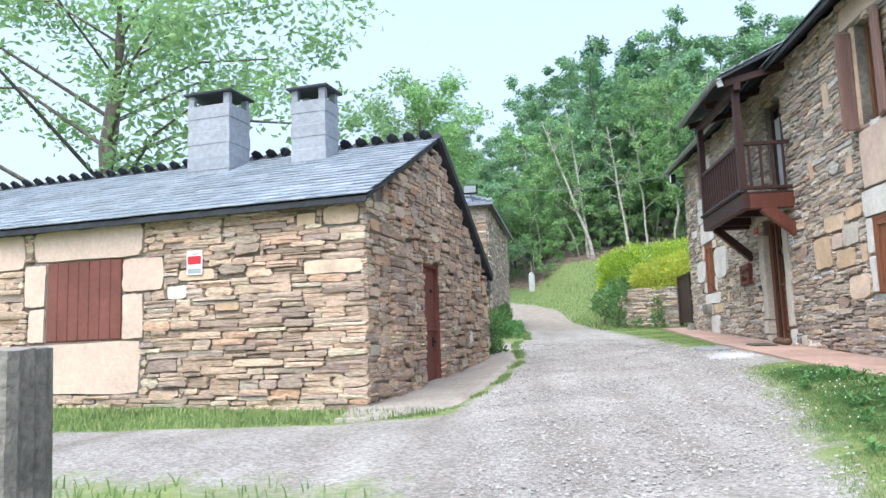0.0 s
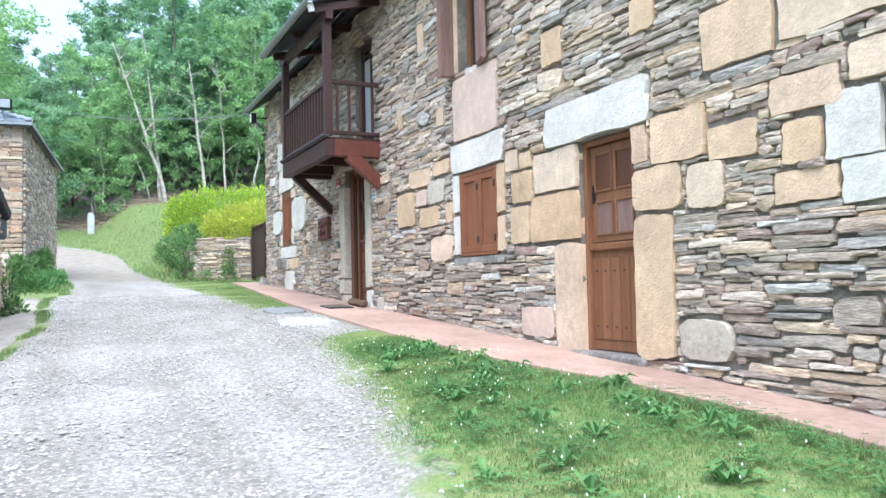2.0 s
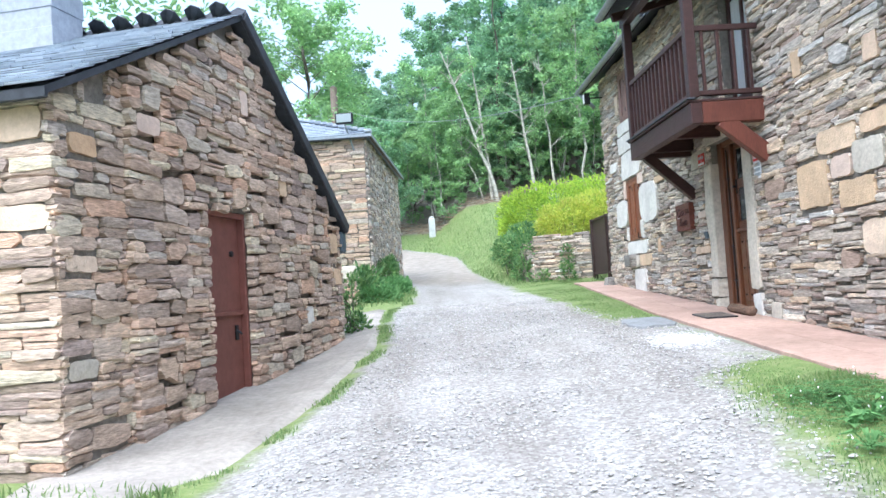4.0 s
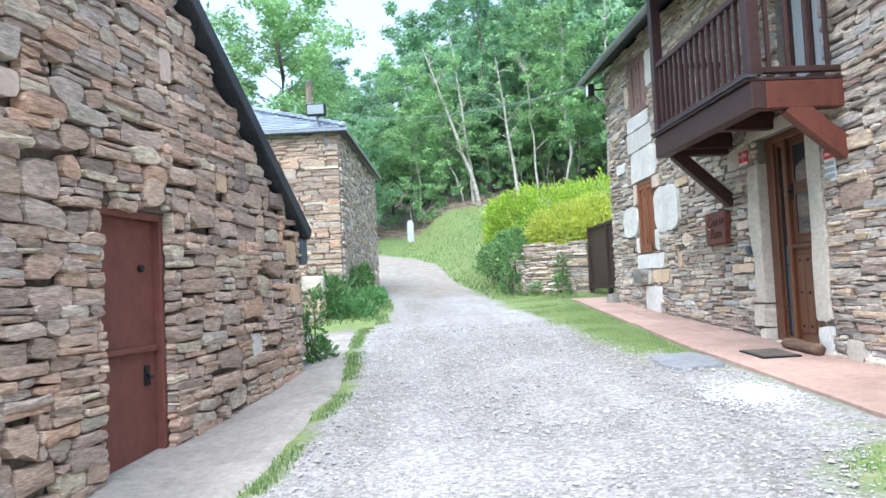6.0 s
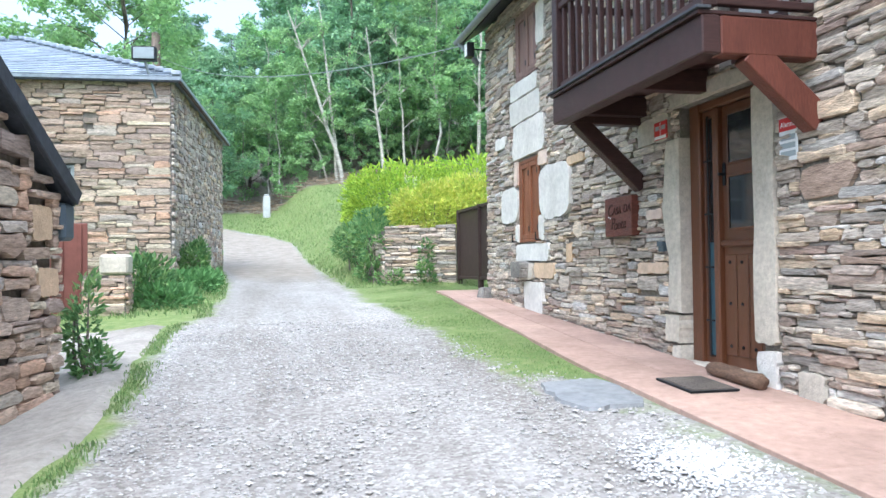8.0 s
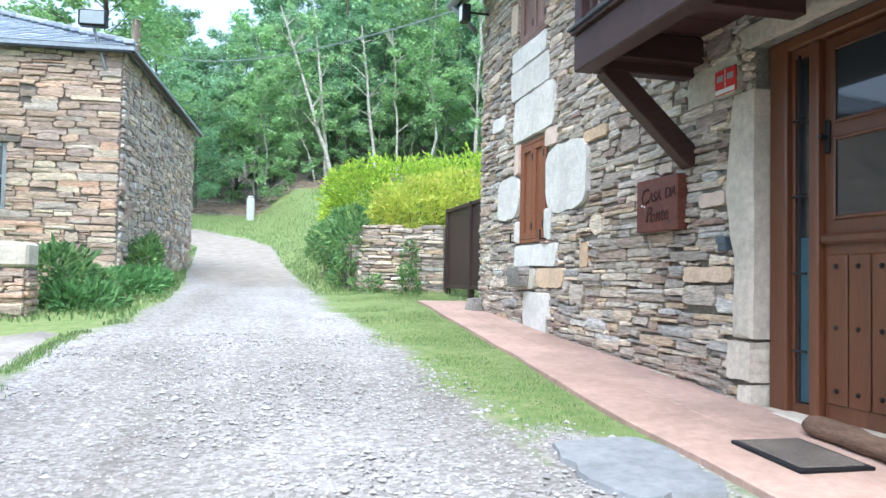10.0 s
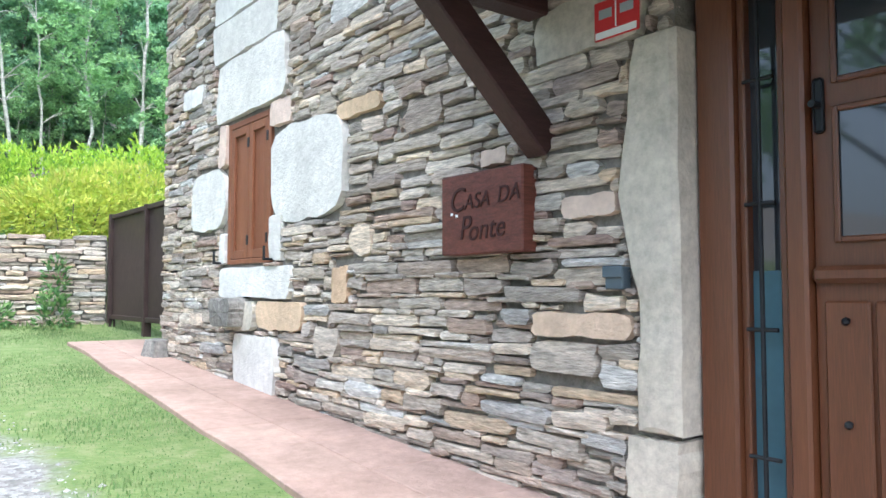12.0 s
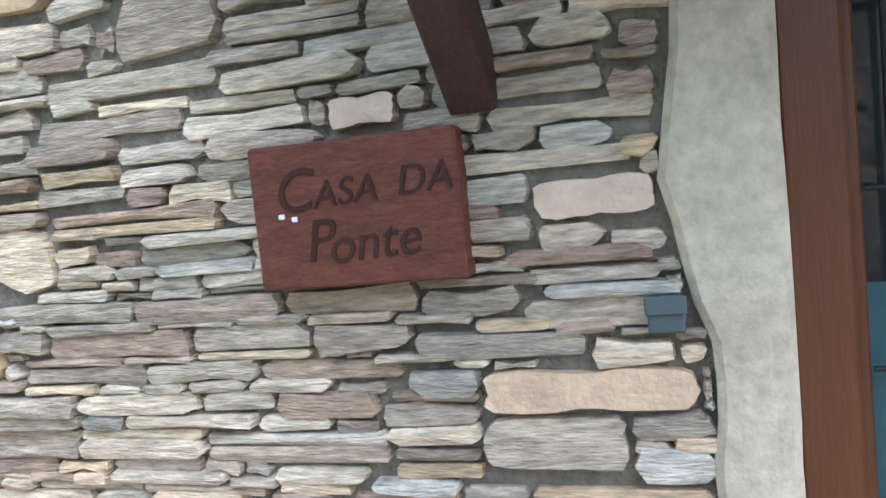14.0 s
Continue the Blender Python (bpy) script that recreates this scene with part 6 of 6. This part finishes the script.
shrub("barn_shrub", "leafy shrub at the corner of the upper barn", [(-5.25, 19.4, 1.45, 0.28, 0.4, 0.45)], 1300, 0.13, mat_ivy, 76)
shrub("tall_weeds", "fresh green weeds in the verge before the upper barn", [(-5.1, 16.3, 0.95, 0.5, 0.9, 0.22), (-5.2, 13.4, 0.8, 0.4, 0.6, 0.2), (-4.9, 17.6, 1.0, 0.3, 0.7, 0.22)], 2600, 0.12, mat_clover, 77, "weeds", stems=False)
shrub("climbing_plant", "leafy climber at the foot of the barn corner", [(-5.35, 8.35, 0.75, 0.12, 0.22, 0.45), (-5.25, 8.35, 0.35, 0.16, 0.25, 0.22)], 650, 0.09, mat_ivy, 78, "plant")
rose = shrub("rose_bush", "slender rose bush with pink blooms by the paving", [(-0.75, -4.55, 1.1, 0.3, 0.28, 0.6), (-0.72, -4.6, 1.7, 0.2, 0.22, 0.35), (-0.7, -4.6, 0.5, 0.25, 0.25, 0.4)], 800, 0.10, mat_hedge, 79)
for p in ((-0.98, -4.38, 0.72), (-0.85, -4.7, 1.3)):
    bm = bmesh.new()
    bmesh.ops.create_icosphere(bm, subdivisions=2, radius=0.055, matrix=Matrix.Translation(p))
    for v in bm.verts:
        v.co += Vector((noise.noise(v.co * 30), noise.noise(v.co * 30 + Vector((5, 0, 0))), 0)) * 0.025
    part("bloom", bm, mat_flower, rose, "pink-red rose bloom")


def blades(name, label, spots, material, r, h0, h1, w=0.006):
    verts, faces = [], []
    for x, y, k in spots:
        z = ground_z(x, y)
        a = r.uniform(0, 6.283)
        h = r.uniform(h0, h1) * k
        dx, dy = math.cos(a), math.sin(a)
        lx, ly = r.gauss(0, 0.35) * h, r.gauss(0, 0.35) * h
        j = len(verts)
        verts += [(x - dx * w, y - dy * w, z - 0.01), (x + dx * w, y + dy * w, z - 0.01), (x + lx * 0.4 + dx * w * 0.8, y + ly * 0.4 + dy * w * 0.8, z + h * 0.6), (x + lx * 0.4 - dx * w * 0.8, y + ly * 0.4 - dy * w * 0.8, z + h * 0.6), (x + lx, y + ly, z + h)]
        faces += [(j, j + 1, j + 2, j + 3), (j + 3, j + 2, j + 4)]
    return tagged(raw(name, verts, faces, material), label, "grass", kind="stuff")


def grow_grass():
    r = random.Random(101)
    near, far = [], []
    while len(near) < 90000:
        y = r.uniform(-7.5, 16.9)
        x = r.uniform(-3.6, -0.5) if y < 13.3 else r.uniform(-3.0, 2.0)
        if x > -pave_width(y) - 0.02 and y < 14.6:
            continue
        dens = 0.5 + 0.5 * noise.noise((x * 1.6, y * 1.6, 7))
        p = grass_weight(x, y) - 0.42 + 0.55 * (dens - 0.45)
        if y > 3 and y < 6.3:
            p -= 0.12
        if r.random() < min(1, p * 1.8) * (1 if y < 4 else 0.55):
            tall = 0.7 + 1.1 * max(0, noise.noise((x * 0.9, y * 0.9, 2))) + (0.7 if x > -pave_width(y) - 0.25 and y < 2 else 0)
            near.append((x, y, tall * (1 if y < 2 else 0.6)))
    blades("grass", "short trodden grass on the verge by the house", near, mat_grass, r, 0.01, 0.042, 0.0032)
    strip = []
    for _ in range(4200):
        y = r.uniform(0.9, 12)
        if noise.noise((y * 1.2, 0, 4)) > -0.1:
            strip.append((left_edge(max(y, 1.2)) + r.gauss(-0.03, 0.06) - 0.9 * max(0, 1.7 - y), y, 0.9))
    blades("grass", "narrow line of grass along the concrete apron", strip, mat_grass, r, 0.012, 0.05, 0.005)
    for _ in range(42000):
        y = r.uniform(12, 48)
        side = r.random() < 0.35
        x = r.uniform(-7.5, left_edge(y)) if side else r.uniform(right_edge(y), 5)
        if -0.7 < x < 8 and y < 16.4:
            continue
        if not side and y < 16.6:
            continue
        far.append((x, y, 0.6 + y * 0.02))
    blades("grass", "rough grass on the banks beside the track", far, mat_grass, r, 0.03, 0.13, 0.01)
    left = []
    for _ in range(30000):
        x, y = r.uniform(-14, -5.3), r.uniform(-6.5, 2.6)
        if y > 1.55 - 0.231 * (x + 6.85):
            continue
        edge = min(1, (x + 14) / 3, (y + 6.5) / 1.5)
        if r.random() < (grass_weight(x, y) - 0.48) * 3 * edge:
            left.append((x, y, 1.1))
    blades("grass", "patches of grass by the barn and gate pillar", left, mat_grass, r, 0.03, 0.11, 0.007)
    # clover and broad weeds in the verge
    verts, faces, dv, df = [], [], [], []
    for _ in range(260):
        y = r.uniform(-7, 1.5)
        cx = r.uniform(right_edge(y) + 0.15, -pave_width(y) - 0.1)
        for _ in range(r.randint(10, 34)):
            x, yy = cx + r.gauss(0, 0.09), y + r.gauss(0, 0.09)
            z = ground_z(x, yy) + r.uniform(0.02, 0.09)
            a, s = r.uniform(0, 6.28), r.uniform(0.012, 0.026)
            for k in range(3):
                b = a + k * 2.094
                j = len(verts)
                verts += [(x, yy, z), (x + s * math.cos(b - 0.5), yy + s * math.sin(b - 0.5), z + 0.004), (x + 1.5 * s * math.cos(b), yy + 1.5 * s * math.sin(b), z), (x + s * math.cos(b + 0.5), yy + s * math.sin(b + 0.5), z + 0.004)]
                faces.append((j, j + 1, j + 2, j + 3))
        if r.random() < 0.3:
            for _ in range(r.randint(1, 2)):
                x, yy = cx + r.gauss(0, 0.1), y + r.gauss(0, 0.1)
                z = ground_z(x, yy) + 0.11
                j = len(dv)
                for k in range(6):
                    dv.append((x + 0.006 * math.cos(k * 1.047), yy + 0.006 * math.sin(k * 1.047), z))
                dv += [(x, yy, z + 0.01), (x, yy, z - 0.01)]
                for k in range(6):
                    df += [(j + k, j + (k + 1) % 6, j + 6), (j + (k + 1) % 6, j + k, j + 7)]
    tagged(raw("clover", verts, faces, mat_clover), "low clover patches in the verge", "clover", kind="stuff")
    tagged(raw("clover_flowers", dv, df, mat_daisy), "small white clover flower heads", "flowers", kind="stuff")
    # broad-leaved dock plants
    for i in range(64):
        y = r.uniform(-7.2, 1.0)
        x = r.uniform(right_edge(y) + 0.2, -pave_width(y) - 0.08)
        z = ground_z(x, y)
        vs, fs = [], []
        for k in range(9):
            a = k * 0.7 + r.uniform(-0.2, 0.2)
            L, h, w = r.uniform(0.08, 0.19), r.uniform(0.03, 0.12), r.uniform(0.016, 0.034)
            d, s = Vector((math.cos(a), math.sin(a), 0)), Vector((-math.sin(a), math.cos(a), 0))
            o = Vector((x, y, z))
            j = len(vs)
            vs += [o, o + d * L * 0.5 + s * w + Vector((0, 0, h)), o + d * L + Vector((0, 0, h * 0.7)), o + d * L * 0.5 - s * w + Vector((0, 0, h)), o + d * L * 0.5 + Vector((0, 0, h * 0.85))]
            fs += [(j, j + 1, j + 4), (j + 1, j + 2, j + 4), (j + 2, j + 3, j + 4), (j + 3, j, j + 4)]
        tagged(raw("dock_plant", vs, fs, mat_clover), "broad-leaved green weed in the verge", "weed", "weeds in the verge")


grow_grass()


def scatter_gravel():
    r = random.Random(131)
    verts, faces = [], []
    n = 0
    while n < 26000:
        y = r.uniform(-7, 11)
        x = r.uniform(-5.4, -1.1)
        if x < left_edge(max(y, 1.2)) + 0.1 or x > -pave_width(y) - 0.06 or grass_weight(x, y) > 0.62 + r.uniform(-0.1, 0.12):
            continue
        # a heap of paler stones by the paving
        s = r.uniform(0.005, 0.013) if r.random() < 0.9 else r.uniform(0.013, 0.024)
        z = ground_z(x, y) + s * 0.3
        k = len(verts)
        f = r.uniform(0.45, 0.8)
        for dx, dy, dz in ((1, 0, 0), (0, 1, 0), (-1, 0, 0), (0, -1, 0), (0.1, 0.1, 1), (0, 0, -1)):
            verts.append((x + dx * s * r.uniform(0.8, 1.4), y + dy * s * r.uniform(0.8, 1.4), z + dz * s * f))
        faces += [(k + a, k + b, k + 4) for a, b in ((0, 1), (1, 2), (2, 3), (3, 0))] + [(k + b, k + a, k + 5) for a, b in ((0, 1), (1, 2), (2, 3), (3, 0))]
        n += 1
    tagged(raw("gravel", verts, faces, mat_pebble), "loose pale gravel on the track", "gravel", kind="stuff")
    verts, faces = [], []
    for _ in range(1800):
        x, y = -1.5 + r.gauss(0, 0.17), 4.35 + r.gauss(0, 0.26)
        if x > -pave_width(y) - 0.04:
            continue
        s = r.uniform(0.006, 0.014)
        z = ground_z(x, y) + s * 0.5
        k = len(verts)
        for dx, dy, dz in ((1, 0, 0), (0, 1, 0), (-1, 0, 0), (0, -1, 0), (0.1, 0.1, 1), (0, 0, -1)):
            verts.append((x + dx * s * r.uniform(0.8, 1.4), y + dy * s * r.uniform(0.8, 1.4), z + dz * s * 0.7))
        faces += [(k + a, k + b, k + 4) for a, b in ((0, 1), (1, 2), (2, 3), (3, 0))] + [(k + b, k + a, k + 5) for a, b in ((0, 1), (1, 2), (2, 3), (3, 0))]
    tagged(raw("white_chippings", verts, faces, surface("white_chips", [(0.43, 0.44, 0.45), (0.52, 0.53, 0.54)], 0.9, 30, 0.05, 2, 0.05, 0)), "spilled white stone chippings by the paving", "gravel", kind="stuff")


scatter_gravel()


def brushwood():
    r = random.Random(151)
    bm = bmesh.new()
    for _ in range(800):
        x, y = r.uniform(-8, 9), r.uniform(48.5, 53)
        z = ground_z(x, y)
        a = r.uniform(0, 3.14)
        L = r.uniform(0.3, 1.1)
        d = Vector((math.cos(a), math.sin(a) * 0.6, r.uniform(-0.05, 0.25))) * L
        c = Vector((x, y, z + r.uniform(0.03, 0.35)))
        bar(c - d / 2, c + d / 2, r.uniform(0.01, 0.03), 5, bm=bm)
    tagged(part("brushwood", bm, mat_log), "heaps of cut brushwood below the wood", "brushwood", kind="stuff")


brushwood()
build_paving()
